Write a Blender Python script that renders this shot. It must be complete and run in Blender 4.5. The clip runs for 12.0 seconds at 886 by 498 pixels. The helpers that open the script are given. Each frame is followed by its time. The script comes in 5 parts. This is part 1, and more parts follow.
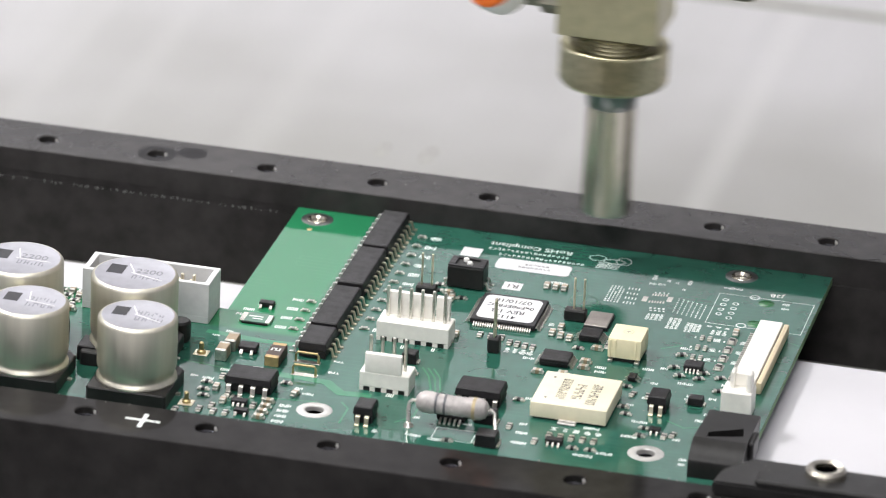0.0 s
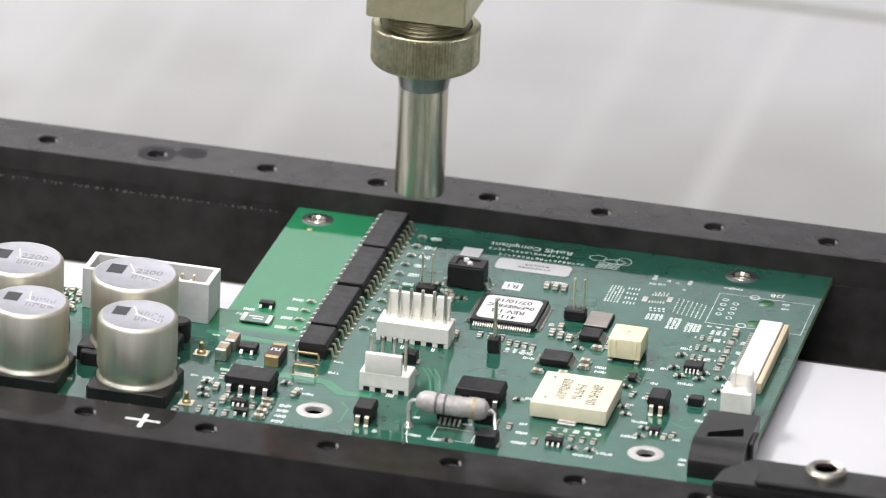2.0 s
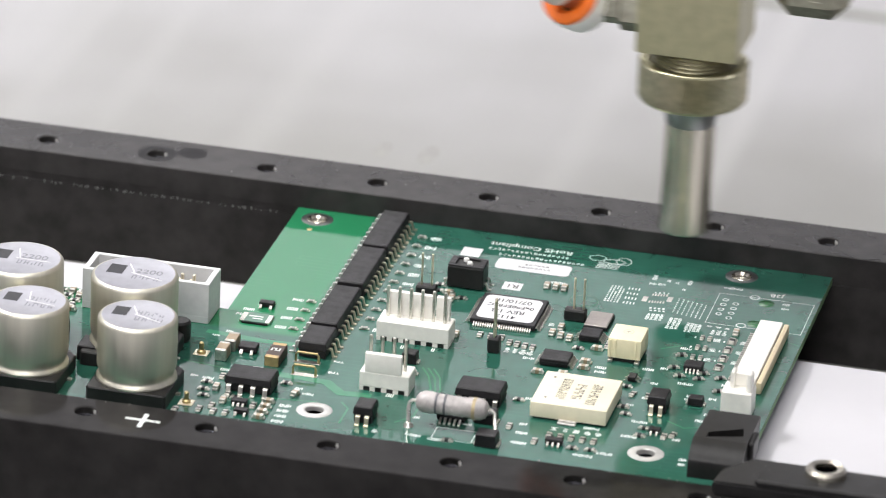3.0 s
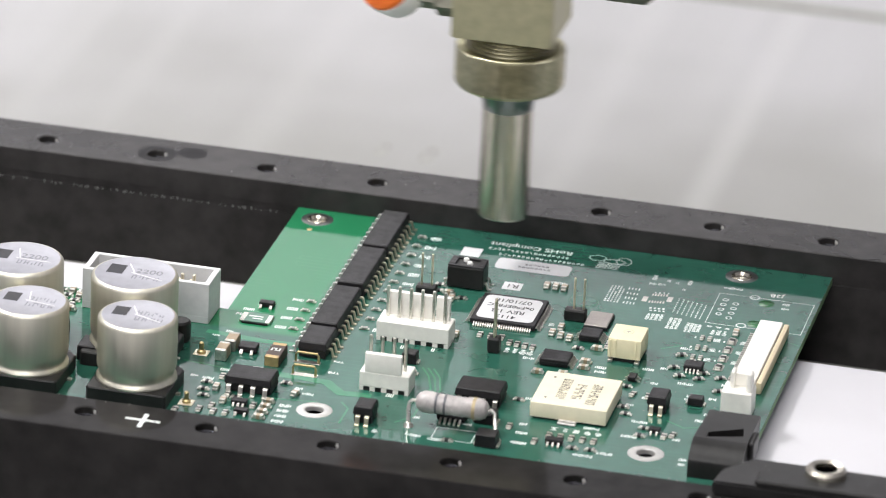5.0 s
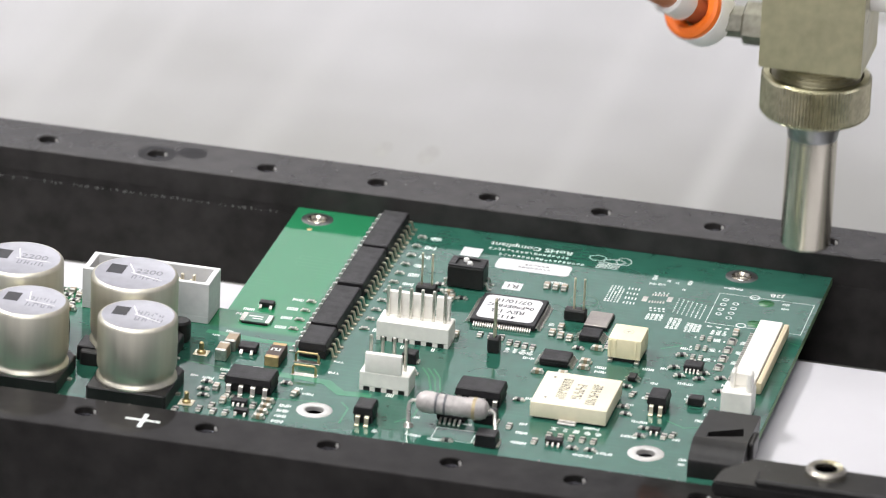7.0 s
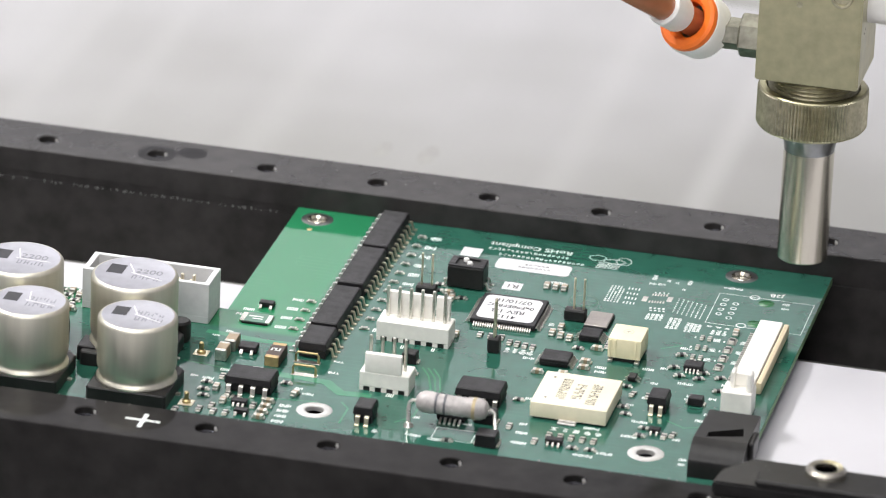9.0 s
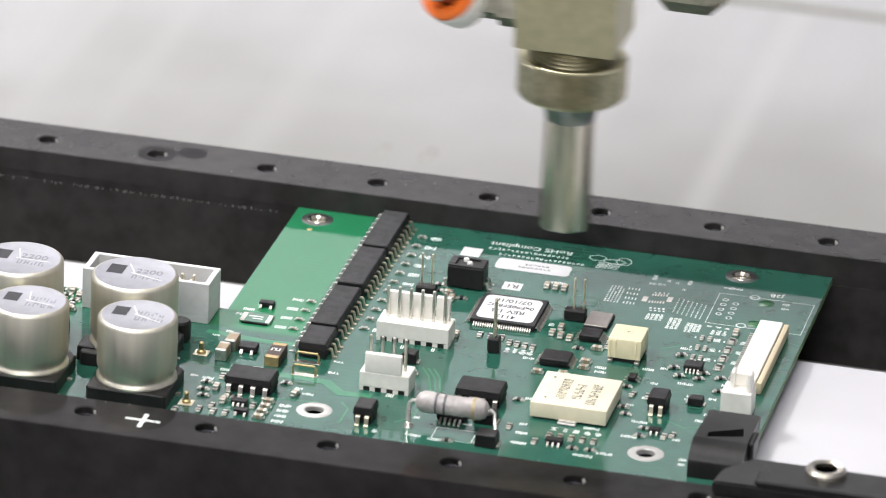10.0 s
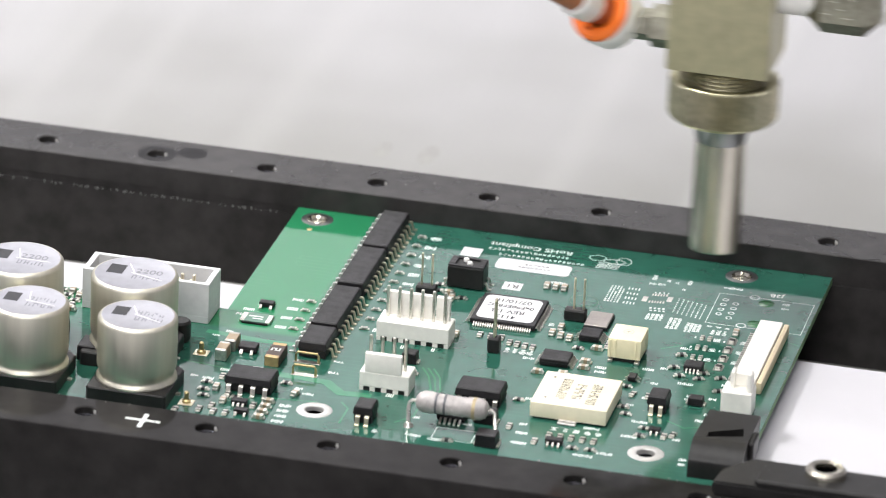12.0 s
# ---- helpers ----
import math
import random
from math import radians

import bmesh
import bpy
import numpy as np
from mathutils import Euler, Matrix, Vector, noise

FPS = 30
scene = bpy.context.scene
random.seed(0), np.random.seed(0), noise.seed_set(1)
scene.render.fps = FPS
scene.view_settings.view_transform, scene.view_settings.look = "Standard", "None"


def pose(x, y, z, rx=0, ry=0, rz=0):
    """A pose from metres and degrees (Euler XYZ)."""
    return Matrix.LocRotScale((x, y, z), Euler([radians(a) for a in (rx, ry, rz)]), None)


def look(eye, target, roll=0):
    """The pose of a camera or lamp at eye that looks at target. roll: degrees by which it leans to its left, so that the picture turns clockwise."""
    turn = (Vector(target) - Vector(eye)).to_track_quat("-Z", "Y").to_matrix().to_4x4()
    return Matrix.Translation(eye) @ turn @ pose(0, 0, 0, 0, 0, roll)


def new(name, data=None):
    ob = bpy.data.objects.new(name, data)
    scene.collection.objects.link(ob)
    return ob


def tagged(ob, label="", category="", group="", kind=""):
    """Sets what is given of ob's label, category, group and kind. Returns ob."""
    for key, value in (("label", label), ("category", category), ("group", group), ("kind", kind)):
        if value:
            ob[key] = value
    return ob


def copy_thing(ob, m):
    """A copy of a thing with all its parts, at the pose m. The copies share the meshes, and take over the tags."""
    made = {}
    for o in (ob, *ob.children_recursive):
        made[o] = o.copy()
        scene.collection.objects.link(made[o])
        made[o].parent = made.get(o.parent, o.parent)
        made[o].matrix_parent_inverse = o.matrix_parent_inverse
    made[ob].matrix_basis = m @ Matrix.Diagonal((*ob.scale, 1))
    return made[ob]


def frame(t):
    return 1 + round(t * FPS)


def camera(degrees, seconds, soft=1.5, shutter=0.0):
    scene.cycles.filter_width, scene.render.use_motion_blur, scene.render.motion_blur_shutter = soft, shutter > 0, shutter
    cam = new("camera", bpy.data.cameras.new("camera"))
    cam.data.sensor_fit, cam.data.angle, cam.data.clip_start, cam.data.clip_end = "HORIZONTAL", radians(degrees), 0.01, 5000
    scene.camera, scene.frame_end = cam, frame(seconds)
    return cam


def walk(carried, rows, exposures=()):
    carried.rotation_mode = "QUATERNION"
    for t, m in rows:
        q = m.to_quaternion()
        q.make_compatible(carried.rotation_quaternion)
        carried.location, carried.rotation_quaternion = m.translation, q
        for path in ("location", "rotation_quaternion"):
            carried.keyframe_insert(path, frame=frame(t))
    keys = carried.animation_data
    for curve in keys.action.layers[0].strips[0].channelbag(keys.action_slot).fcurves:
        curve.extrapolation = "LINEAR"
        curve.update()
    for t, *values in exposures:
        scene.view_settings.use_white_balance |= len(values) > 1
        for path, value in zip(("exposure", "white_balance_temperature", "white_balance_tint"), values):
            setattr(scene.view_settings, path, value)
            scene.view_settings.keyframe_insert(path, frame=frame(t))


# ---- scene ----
# The camera stands still on a tripod, about 1.3 m from the board.
def eye_pose():
    yaw, pitch, lean = -0.22093, 0.40719, 0.04374
    ahead = Vector((math.sin(yaw) * math.cos(pitch), math.cos(yaw) * math.cos(pitch), -math.sin(pitch)))
    right = Vector((math.cos(yaw), -math.sin(yaw), 0))
    up = right.cross(ahead)
    r = right * math.cos(lean) + up * math.sin(lean)
    u = up * math.cos(lean) - right * math.sin(lean)
    m = Matrix((r, u, -ahead)).transposed().to_4x4()
    return Matrix.Translation((0.35721, -1.18852, 0.51697)) @ m


cam = camera(8.352, 12.0, soft=1.05, shutter=1.1)
cam.data.dof.use_dof = True
cam.data.dof.focus_distance = 1.262
cam.data.dof.aperture_fstop = 24.0
EYE = eye_pose()
walk(cam, [(0.0, EYE), (12.0, EYE)], exposures=[(0.0, 0.0), (9.5, 0.02), (10.8, 0.1), (12.0, 0.14)])

# ---- light ----
world = bpy.data.worlds.new("room_air")
scene.world = world
world.use_nodes = True
world.node_tree.nodes["Background"].inputs["Color"].default_value = (0.9, 0.95, 1.0, 1)
world.node_tree.nodes["Background"].inputs["Strength"].default_value = 0.25


def area_lamp(name, x, y, z, w, d, power, color, aim=None):
    data = bpy.data.lights.new(name, "AREA")
    data.shape, data.size, data.size_y, data.energy, data.color = "RECTANGLE", w, d, power, color
    ob = new(name, data)
    ob.matrix_world = look((x, y, z), aim or (x, y + 0.001, z - 1))
    return ob


LAMP = 0.77
# No lamp is in view; these panels are added to light the scene.
area_lamp("ceiling_lamp_light", -0.05, -0.3, 1.66, 1.2, 0.9, 4.5 * LAMP, (1.0, 0.985, 0.98))
# Placed to the left to match the shadows that fall to the right.
area_lamp("ceiling_lamp_light", -0.95, -0.1, 1.66, 0.36, 0.34, 45 * LAMP, (1.0, 0.985, 0.98))
# Added to brighten the faces turned to the camera.
area_lamp("ceiling_lamp_light", 0.1, -1.75, 1.66, 1.2, 0.5, 32 * LAMP, (1.0, 0.985, 0.98))
# Added to brighten the wall that the lacquer mirrors.
area_lamp("ceiling_lamp_light", -0.85, 1.95, 1.66, 1.2, 0.5, 22 * LAMP, (1.0, 0.985, 0.98))

# ---- materials ----
MM = 0.001


def mat(name, color, rough=0.5, metal=0.0, vary=0.12, grain=0.6, bump=0.0, bump_size=0.3, spread=0.0, coat=0.0, spec=0.5, emit=0.0, rough_vary=0.1, stretch=None):
    """A node material: colour that varies at two scales (grain: size of the larger in mm), fine relief and uneven gloss."""
    m = bpy.data.materials.new(name)
    m.use_nodes = True
    nt = m.node_tree
    b = nt.nodes["Principled BSDF"]
    b.inputs["Roughness"].default_value, b.inputs["Metallic"].default_value = rough, metal
    b.inputs["Specular IOR Level"].default_value = spec
    b.inputs["Coat Weight"].default_value, b.inputs["Coat Roughness"].default_value = coat, 0.06
    tc = nt.nodes.new("ShaderNodeTexCoord")
    src = tc.outputs["Object"]
    if stretch:
        mp = nt.nodes.new("ShaderNodeMapping")
        mp.inputs["Scale"].default_value = stretch
        nt.links.new(src, mp.inputs["Vector"])
        src = mp.outputs["Vector"]
    big = nt.nodes.new("ShaderNodeTexNoise")
    big.inputs["Scale"].default_value, big.inputs["Detail"].default_value = 1000 / grain / 5, 3
    fine = nt.nodes.new("ShaderNodeTexNoise")
    fine.inputs["Scale"].default_value, fine.inputs["Detail"].default_value = 1000 / grain, 4
    for n in (big, fine):
        nt.links.new(src, n.inputs["Vector"])
    add = nt.nodes.new("ShaderNodeMath")
    add.operation = "ADD"
    nt.links.new(big.outputs["Fac"], add.inputs[0])
    nt.links.new(fine.outputs["Fac"], add.inputs[1])
    ramp = nt.nodes.new("ShaderNodeMapRange")
    ramp.inputs["From Min"].default_value, ramp.inputs["From Max"].default_value = 0.7, 1.3
    ramp.inputs["To Min"].default_value, ramp.inputs["To Max"].default_value = 1 - vary, 1 + vary
    nt.links.new(add.outputs[0], ramp.inputs["Value"])
    out = ramp.outputs["Result"]
    if spread:
        info = nt.nodes.new("ShaderNodeObjectInfo")
        r2 = nt.nodes.new("ShaderNodeMapRange")
        r2.inputs["To Min"].default_value, r2.inputs["To Max"].default_value = 1 - spread, 1 + spread
        nt.links.new(info.outputs["Random"], r2.inputs["Value"])
        mul = nt.nodes.new("ShaderNodeMath")
        mul.operation = "MULTIPLY"
        nt.links.new(out, mul.inputs[0])
        nt.links.new(r2.outputs["Result"], mul.inputs[1])
        out = mul.outputs[0]
    mix = nt.nodes.new("ShaderNodeVectorMath")
    mix.operation = "SCALE"
    mix.inputs[0].default_value = color[:3]
    nt.links.new(out, mix.inputs["Scale"])
    nt.links.new(mix.outputs["Vector"], b.inputs["Base Color"])
    rr = nt.nodes.new("ShaderNodeMapRange")
    rr.inputs["From Min"].default_value, rr.inputs["From Max"].default_value = 0.3, 0.7
    rr.inputs["To Min"].default_value, rr.inputs["To Max"].default_value = max(0.02, rough - rough_vary * rough), min(1, rough + rough_vary * rough)
    nt.links.new(big.outputs["Fac"], rr.inputs["Value"])
    nt.links.new(rr.outputs["Result"], b.inputs["Roughness"])
    if bump:
        bn = nt.nodes.new("ShaderNodeTexNoise")
        bn.inputs["Scale"].default_value, bn.inputs["Detail"].default_value = 1000 / bump_size, 3
        nt.links.new(src, bn.inputs["Vector"])
        bp = nt.nodes.new("ShaderNodeBump")
        bp.inputs["Strength"].default_value, bp.inputs["Distance"].default_value = 1.0, bump * MM
        nt.links.new(bn.outputs["Fac"], bp.inputs["Height"])
        nt.links.new(bp.outputs["Normal"], b.inputs["Normal"])
    if emit:
        b.inputs["Emission Color"].default_value = (*color[:3], 1)
        b.inputs["Emission Strength"].default_value = emit
    return m


def solder_mask():
    """Green lacquered fibreglass: paler where no copper lies below, with faint tracks."""
    m = mat("green_solder_mask", (0.0235, 0.107, 0.075), rough=0.06, vary=0.16, grain=5, bump=0.003, bump_size=1.5, spec=0.85, rough_vary=0.5)
    nt = m.node_tree
    b = nt.nodes["Principled BSDF"]
    base = b.inputs["Base Color"].links[0].from_socket
    geo = nt.nodes.new("ShaderNodeTexCoord")
    sep = nt.nodes.new("ShaderNodeSeparateXYZ")
    nt.links.new(geo.outputs["Object"], sep.inputs[0])
    edge = nt.nodes.new("ShaderNodeMapRange")
    edge.inputs["From Min"].default_value, edge.inputs["From Max"].default_value = 0.0760, 0.0775
    edge.inputs["To Min"].default_value, edge.inputs["To Max"].default_value = 1, 0
    nt.links.new(sep.outputs["X"], edge.inputs["Value"])
    edge2 = nt.nodes.new("ShaderNodeMapRange")
    edge2.inputs["From Min"].default_value, edge2.inputs["From Max"].default_value = -0.0745, -0.0725
    nt.links.new(sep.outputs["Y"], edge2.inputs["Value"])
    bare = nt.nodes.new("ShaderNodeMath")
    bare.operation = "MULTIPLY"
    nt.links.new(edge.outputs[0], bare.inputs[0])
    nt.links.new(edge2.outputs[0], bare.inputs[1])
    mix = nt.nodes.new("ShaderNodeMix")
    mix.data_type = "RGBA"
    mix.inputs["B"].default_value = (0.02, 0.2, 0.083, 1)
    nt.links.new(bare.outputs[0], mix.inputs["Factor"])
    nt.links.new(base, mix.inputs["A"])
    # tracks: thin paler lines on a square grid, broken up by a coarse noise
    br = nt.nodes.new("ShaderNodeTexBrick")
    br.inputs["Scale"].default_value = 1.0
    br.inputs["Brick Width"].default_value, br.inputs["Row Height"].default_value = 0.019, 0.0017
    br.inputs["Mortar Size"].default_value = 0.00016
    br.inputs["Color1"].default_value = br.inputs["Color2"].default_value = (0, 0, 0, 1)
    br.inputs["Mortar"].default_value = (1, 1, 1, 1)
    nt.links.new(geo.outputs["Object"], br.inputs["Vector"])
    ns = nt.nodes.new("ShaderNodeTexNoise")
    ns.inputs["Scale"].default_value, ns.inputs["Detail"].default_value = 70, 1
    nt.links.new(geo.outputs["Object"], ns.inputs["Vector"])
    st = nt.nodes.new("ShaderNodeMapRange")
    st.inputs["From Min"].default_value, st.inputs["From Max"].default_value = 0.5, 0.56
    st.inputs["To Max"].default_value = 0.06
    nt.links.new(ns.outputs["Fac"], st.inputs["Value"])
    tr = nt.nodes.new("ShaderNodeMath")
    tr.operation = "MULTIPLY"
    nt.links.new(br.outputs["Color"], tr.inputs[0])
    nt.links.new(st.outputs[0], tr.inputs[1])
    mix2 = nt.nodes.new("ShaderNodeMix")
    mix2.data_type = "RGBA"
    mix2.inputs["B"].default_value = (0.09, 0.38, 0.2, 1)
    nt.links.new(tr.outputs[0], mix2.inputs["Factor"])
    nt.links.new(mix.outputs["Result"], mix2.inputs["A"])
    nt.links.new(mix2.outputs["Result"], b.inputs["Base Color"])
    return m


def bed_laminate():
    """Pale laminate with a brightness falloff towards the rail put into the colour, and lighter streaks along y."""
    m = mat("pale_bed_laminate", (0.418, 0.414, 0.424), 0.5, vary=0.05, grain=20, bump=0.004, bump_size=3, stretch=(1.2, 0.14, 1))
    nt = m.node_tree
    b = nt.nodes["Principled BSDF"]
    base = b.inputs["Base Color"].links[0].from_socket
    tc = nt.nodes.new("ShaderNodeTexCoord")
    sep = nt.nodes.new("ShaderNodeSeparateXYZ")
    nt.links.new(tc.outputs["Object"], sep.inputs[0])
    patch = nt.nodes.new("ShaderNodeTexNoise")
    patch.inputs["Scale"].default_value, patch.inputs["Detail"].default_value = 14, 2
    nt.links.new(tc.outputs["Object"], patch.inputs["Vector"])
    # falloff in brightness put into the colour: an oval round the board, with an uneven edge
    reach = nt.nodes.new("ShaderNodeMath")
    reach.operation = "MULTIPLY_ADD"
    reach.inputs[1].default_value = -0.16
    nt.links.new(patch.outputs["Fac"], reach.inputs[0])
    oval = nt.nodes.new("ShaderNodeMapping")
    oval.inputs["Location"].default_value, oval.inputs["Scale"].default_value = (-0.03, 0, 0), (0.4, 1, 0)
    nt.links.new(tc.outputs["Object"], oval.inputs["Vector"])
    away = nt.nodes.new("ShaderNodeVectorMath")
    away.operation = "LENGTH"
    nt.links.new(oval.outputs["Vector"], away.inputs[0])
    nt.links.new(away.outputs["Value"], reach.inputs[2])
    falloff = nt.nodes.new("ShaderNodeMapRange")
    falloff.interpolation_type = "SMOOTHSTEP"
    falloff.inputs["From Min"].default_value, falloff.inputs["From Max"].default_value = -0.045, 0.125
    falloff.inputs["To Min"].default_value, falloff.inputs["To Max"].default_value = 1.0, 0.0
    nt.links.new(reach.outputs[0], falloff.inputs["Value"])
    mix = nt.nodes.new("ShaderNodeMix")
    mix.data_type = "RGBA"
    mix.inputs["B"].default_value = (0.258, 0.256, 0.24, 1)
    nt.links.new(falloff.outputs[0], mix.inputs["Factor"])
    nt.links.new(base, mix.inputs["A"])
    # lighter streaks
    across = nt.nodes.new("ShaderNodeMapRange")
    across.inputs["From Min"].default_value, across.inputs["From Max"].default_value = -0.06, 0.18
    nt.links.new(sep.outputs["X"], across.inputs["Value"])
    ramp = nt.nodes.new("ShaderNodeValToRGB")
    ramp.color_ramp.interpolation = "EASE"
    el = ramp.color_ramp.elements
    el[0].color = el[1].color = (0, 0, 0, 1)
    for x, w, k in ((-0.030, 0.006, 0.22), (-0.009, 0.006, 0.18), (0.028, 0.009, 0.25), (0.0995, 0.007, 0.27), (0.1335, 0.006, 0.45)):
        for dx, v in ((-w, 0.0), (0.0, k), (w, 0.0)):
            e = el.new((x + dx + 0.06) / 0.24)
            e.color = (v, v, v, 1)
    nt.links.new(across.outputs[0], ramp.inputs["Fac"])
    # streak strength varies with the same noise
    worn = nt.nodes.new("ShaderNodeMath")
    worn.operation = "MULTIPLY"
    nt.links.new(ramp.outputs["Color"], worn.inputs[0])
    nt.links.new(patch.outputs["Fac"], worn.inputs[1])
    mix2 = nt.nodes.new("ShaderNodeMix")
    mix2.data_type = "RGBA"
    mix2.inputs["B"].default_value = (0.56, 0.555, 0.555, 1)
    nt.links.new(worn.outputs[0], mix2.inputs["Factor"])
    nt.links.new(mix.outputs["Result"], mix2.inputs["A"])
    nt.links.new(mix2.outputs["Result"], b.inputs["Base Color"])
    return m


GREEN = solder_mask()
FR4 = mat("fibreglass_edge", (0.13, 0.24, 0.11), 0.6, vary=0.25, grain=0.6)
BLACK_RAIL = mat("black_anodised_metal", (0.037, 0.0352, 0.0345), 0.15, 0.0, vary=0.35, grain=5, bump=0.0015, bump_size=0.5, spec=0.165, rough_vary=0.4)
# Darker, less reflective copy of the rail black, for the near rail.
NEAR_RAIL_BLACK = mat("darker_rail_black", (0.021, 0.02, 0.0195), 0.07, 0.0, vary=0.35, grain=5, bump=0.0012, bump_size=0.6, spec=0.05, rough_vary=0.4)
BLACK_IC = mat("black_moulded_epoxy", (0.012, 0.011, 0.0125), 0.45, vary=0.6, grain=0.45, bump=0.02, bump_size=0.18, spread=0.15, spec=0.33, rough_vary=0.3)
BLACK_PLASTIC = mat("black_plastic", (0.0155, 0.015, 0.015), 0.4, vary=0.3, grain=1.5, bump=0.01, bump_size=0.3, spec=0.3)
WHITE_NYLON = mat("white_nylon", (0.87, 0.85, 0.79), 0.45, vary=0.05, grain=1.5, bump=0.008, bump_size=0.6)
GREY_PLASTIC = mat("pale_grey_plastic", (0.64, 0.64, 0.645), 0.5, vary=0.06, grain=1.5, bump=0.008, bump_size=0.5)
CREAM = mat("cream_plastic", (0.86, 0.78, 0.53), 0.5, vary=0.06, grain=2, bump=0.008, bump_size=0.4)
IVORY = mat("ivory_ceramic", (0.84, 0.775, 0.58), 0.5, vary=0.06, grain=2, bump=0.008, bump_size=0.4)
TIN = mat("tinned_metal", (0.63, 0.61, 0.56), 0.3, 0.9, vary=0.25, grain=0.4, bump=0.01, bump_size=0.2, spread=0.15)
LEAD = mat("dull_gilt_lead", (0.72, 0.66, 0.52), 0.36, 0.85, vary=0.2, grain=0.4, bump=0.01, bump_size=0.2, spread=0.15)
GOLD = mat("gold_plating", (0.6, 0.47, 0.24), 0.38, 1.0, vary=0.15, grain=0.5)
ALU = mat("brushed_aluminium", (0.68, 0.655, 0.555), 0.48, 1.0, vary=0.07, grain=1.5, stretch=(1, 1, 0.1), bump=0.006, bump_size=0.25)
ALU_TOP = mat("satin_aluminium_lid", (0.40, 0.40, 0.44), 0.48, 0.55, vary=0.12, grain=3, bump=0.01, bump_size=0.5)
STEEL = mat("polished_steel", (0.62, 0.585, 0.5), 0.25, 1.0, vary=0.06, grain=6, stretch=(1, 1, 0.1), bump=0.003, bump_size=0.3)
CAST = mat("dull_nickel_casting", (0.33, 0.32, 0.255), 0.4, 1.0, vary=0.3, grain=1.6, bump=0.02, bump_size=0.6)
NICKEL = mat("nickel_plated_brass", (0.47, 0.445, 0.29), 0.38, 1.0, vary=0.14, grain=2.5, bump=0.012, bump_size=0.5, rough_vary=0.3)
KNURL = mat("worn_nickel_knurling", (0.44, 0.415, 0.3), 0.34, 1.0, vary=0.3, grain=1.2, bump=0.01, bump_size=0.3)
# Dark steel of the threads; also paints the shade inside open holes.
HOLE = mat("thread_and_hole_shade", (0.055, 0.055, 0.062), 0.25, 1.0, vary=0.2, grain=1)
DULL_METAL = mat("dull_grey_solder", (0.15, 0.15, 0.15), 0.4, 0.8, vary=0.25, grain=0.8)
SHOULDER = mat("reflection_darkened_steel", (0.3, 0.31, 0.31), 0.3, 1.0, vary=0.12, grain=2)
# Brass darkened for the shade in the gap under the block.
THREAD = mat("gap_shaded_brass", (0.32, 0.3, 0.21), 0.4, 1.0, vary=0.2, grain=1)
GREY_METAL = mat("grey_die_cast_metal", (0.3, 0.31, 0.28), 0.45, 0.8, vary=0.15, grain=1.5, bump=0.02, bump_size=0.5)
INK = mat("white_silkscreen_ink", (0.78, 0.82, 0.78), 0.5, vary=0.12, grain=0.5)
GREY_INK = mat("grey_print", (0.12, 0.11, 0.11), 0.7, vary=0.2, grain=0.3)
LID_INK = mat("faint_grey_print", (0.2, 0.2, 0.22), 0.6, vary=0.2, grain=0.3)
BLACK_INK = mat("black_print", (0.03, 0.03, 0.035), 0.6, vary=0.2, grain=0.3)
LABEL = mat("white_paper_label", (0.7, 0.7, 0.71), 0.55, vary=0.04, grain=1.5)
RESISTOR = mat("grey_lacquer", (0.42, 0.39, 0.38), 0.32, vary=0.3, grain=1.2, bump=0.02, bump_size=0.8)
BAND = mat("dark_grey_band", (0.1, 0.1, 0.11), 0.4, vary=0.12, grain=1)
GOLD_BAND = mat("gold_band", (0.42, 0.34, 0.2), 0.4, 0.3, vary=0.12, grain=1)
BROWN = mat("brown_tantalum_moulding", (0.05, 0.028, 0.02), 0.45, vary=0.15, grain=0.7)
TAN = mat("tan_ceramic", (0.34, 0.26, 0.17), 0.45, vary=0.12, grain=0.6, spread=0.2)
HALFTONE = mat("fine_white_print", (0.72, 0.79, 0.76), 0.5, vary=0.25, grain=0.5)
TAN_PLASTIC = mat("tan_plastic", (0.62, 0.53, 0.36), 0.5, vary=0.06, grain=2)
RING_TIN = mat("pale_solder", (0.57, 0.56, 0.54), 0.42, 0.45, vary=0.12, grain=1.2, bump=0.02, bump_size=0.8)
ORANGE = mat("orange_plastic", (0.85, 0.17, 0.015), 0.4, vary=0.05, grain=2)
WHITE_PLASTIC = mat("white_plastic", (0.8, 0.79, 0.76), 0.45, vary=0.05, grain=2)
AMBER = mat("amber_tube", (0.42, 0.14, 0.06), 0.25, vary=0.12, grain=3, coat=0.3)
SHEET = mat("white_backing_plate", (0.575, 0.567, 0.595), 0.5, vary=0.02, grain=20, bump=0.004, bump_size=3)
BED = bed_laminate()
SMUDGE = mat("faint_grey_smudge", (0.29, 0.288, 0.272), 0.5, vary=0.1, grain=2)
WALL = mat("off_white_wall", (0.74, 0.735, 0.77), 0.7, vary=0.05, grain=120, bump=0.3, bump_size=8)
FLOOR = mat("grey_floor", (0.3, 0.3, 0.3), 0.5, vary=0.12, grain=60, bump=0.2, bump_size=8)
GLOW = mat("lamp_diffuser", (1, 0.98, 0.95), 0.5, vary=0.0, emit=2.5)


# ---- building helpers (sizes in millimetres) ----
def finish(bm):
    bmesh.ops.recalc_face_normals(bm, faces=bm.faces[:])
    for v in bm.verts:
        v.co *= MM
    return bm


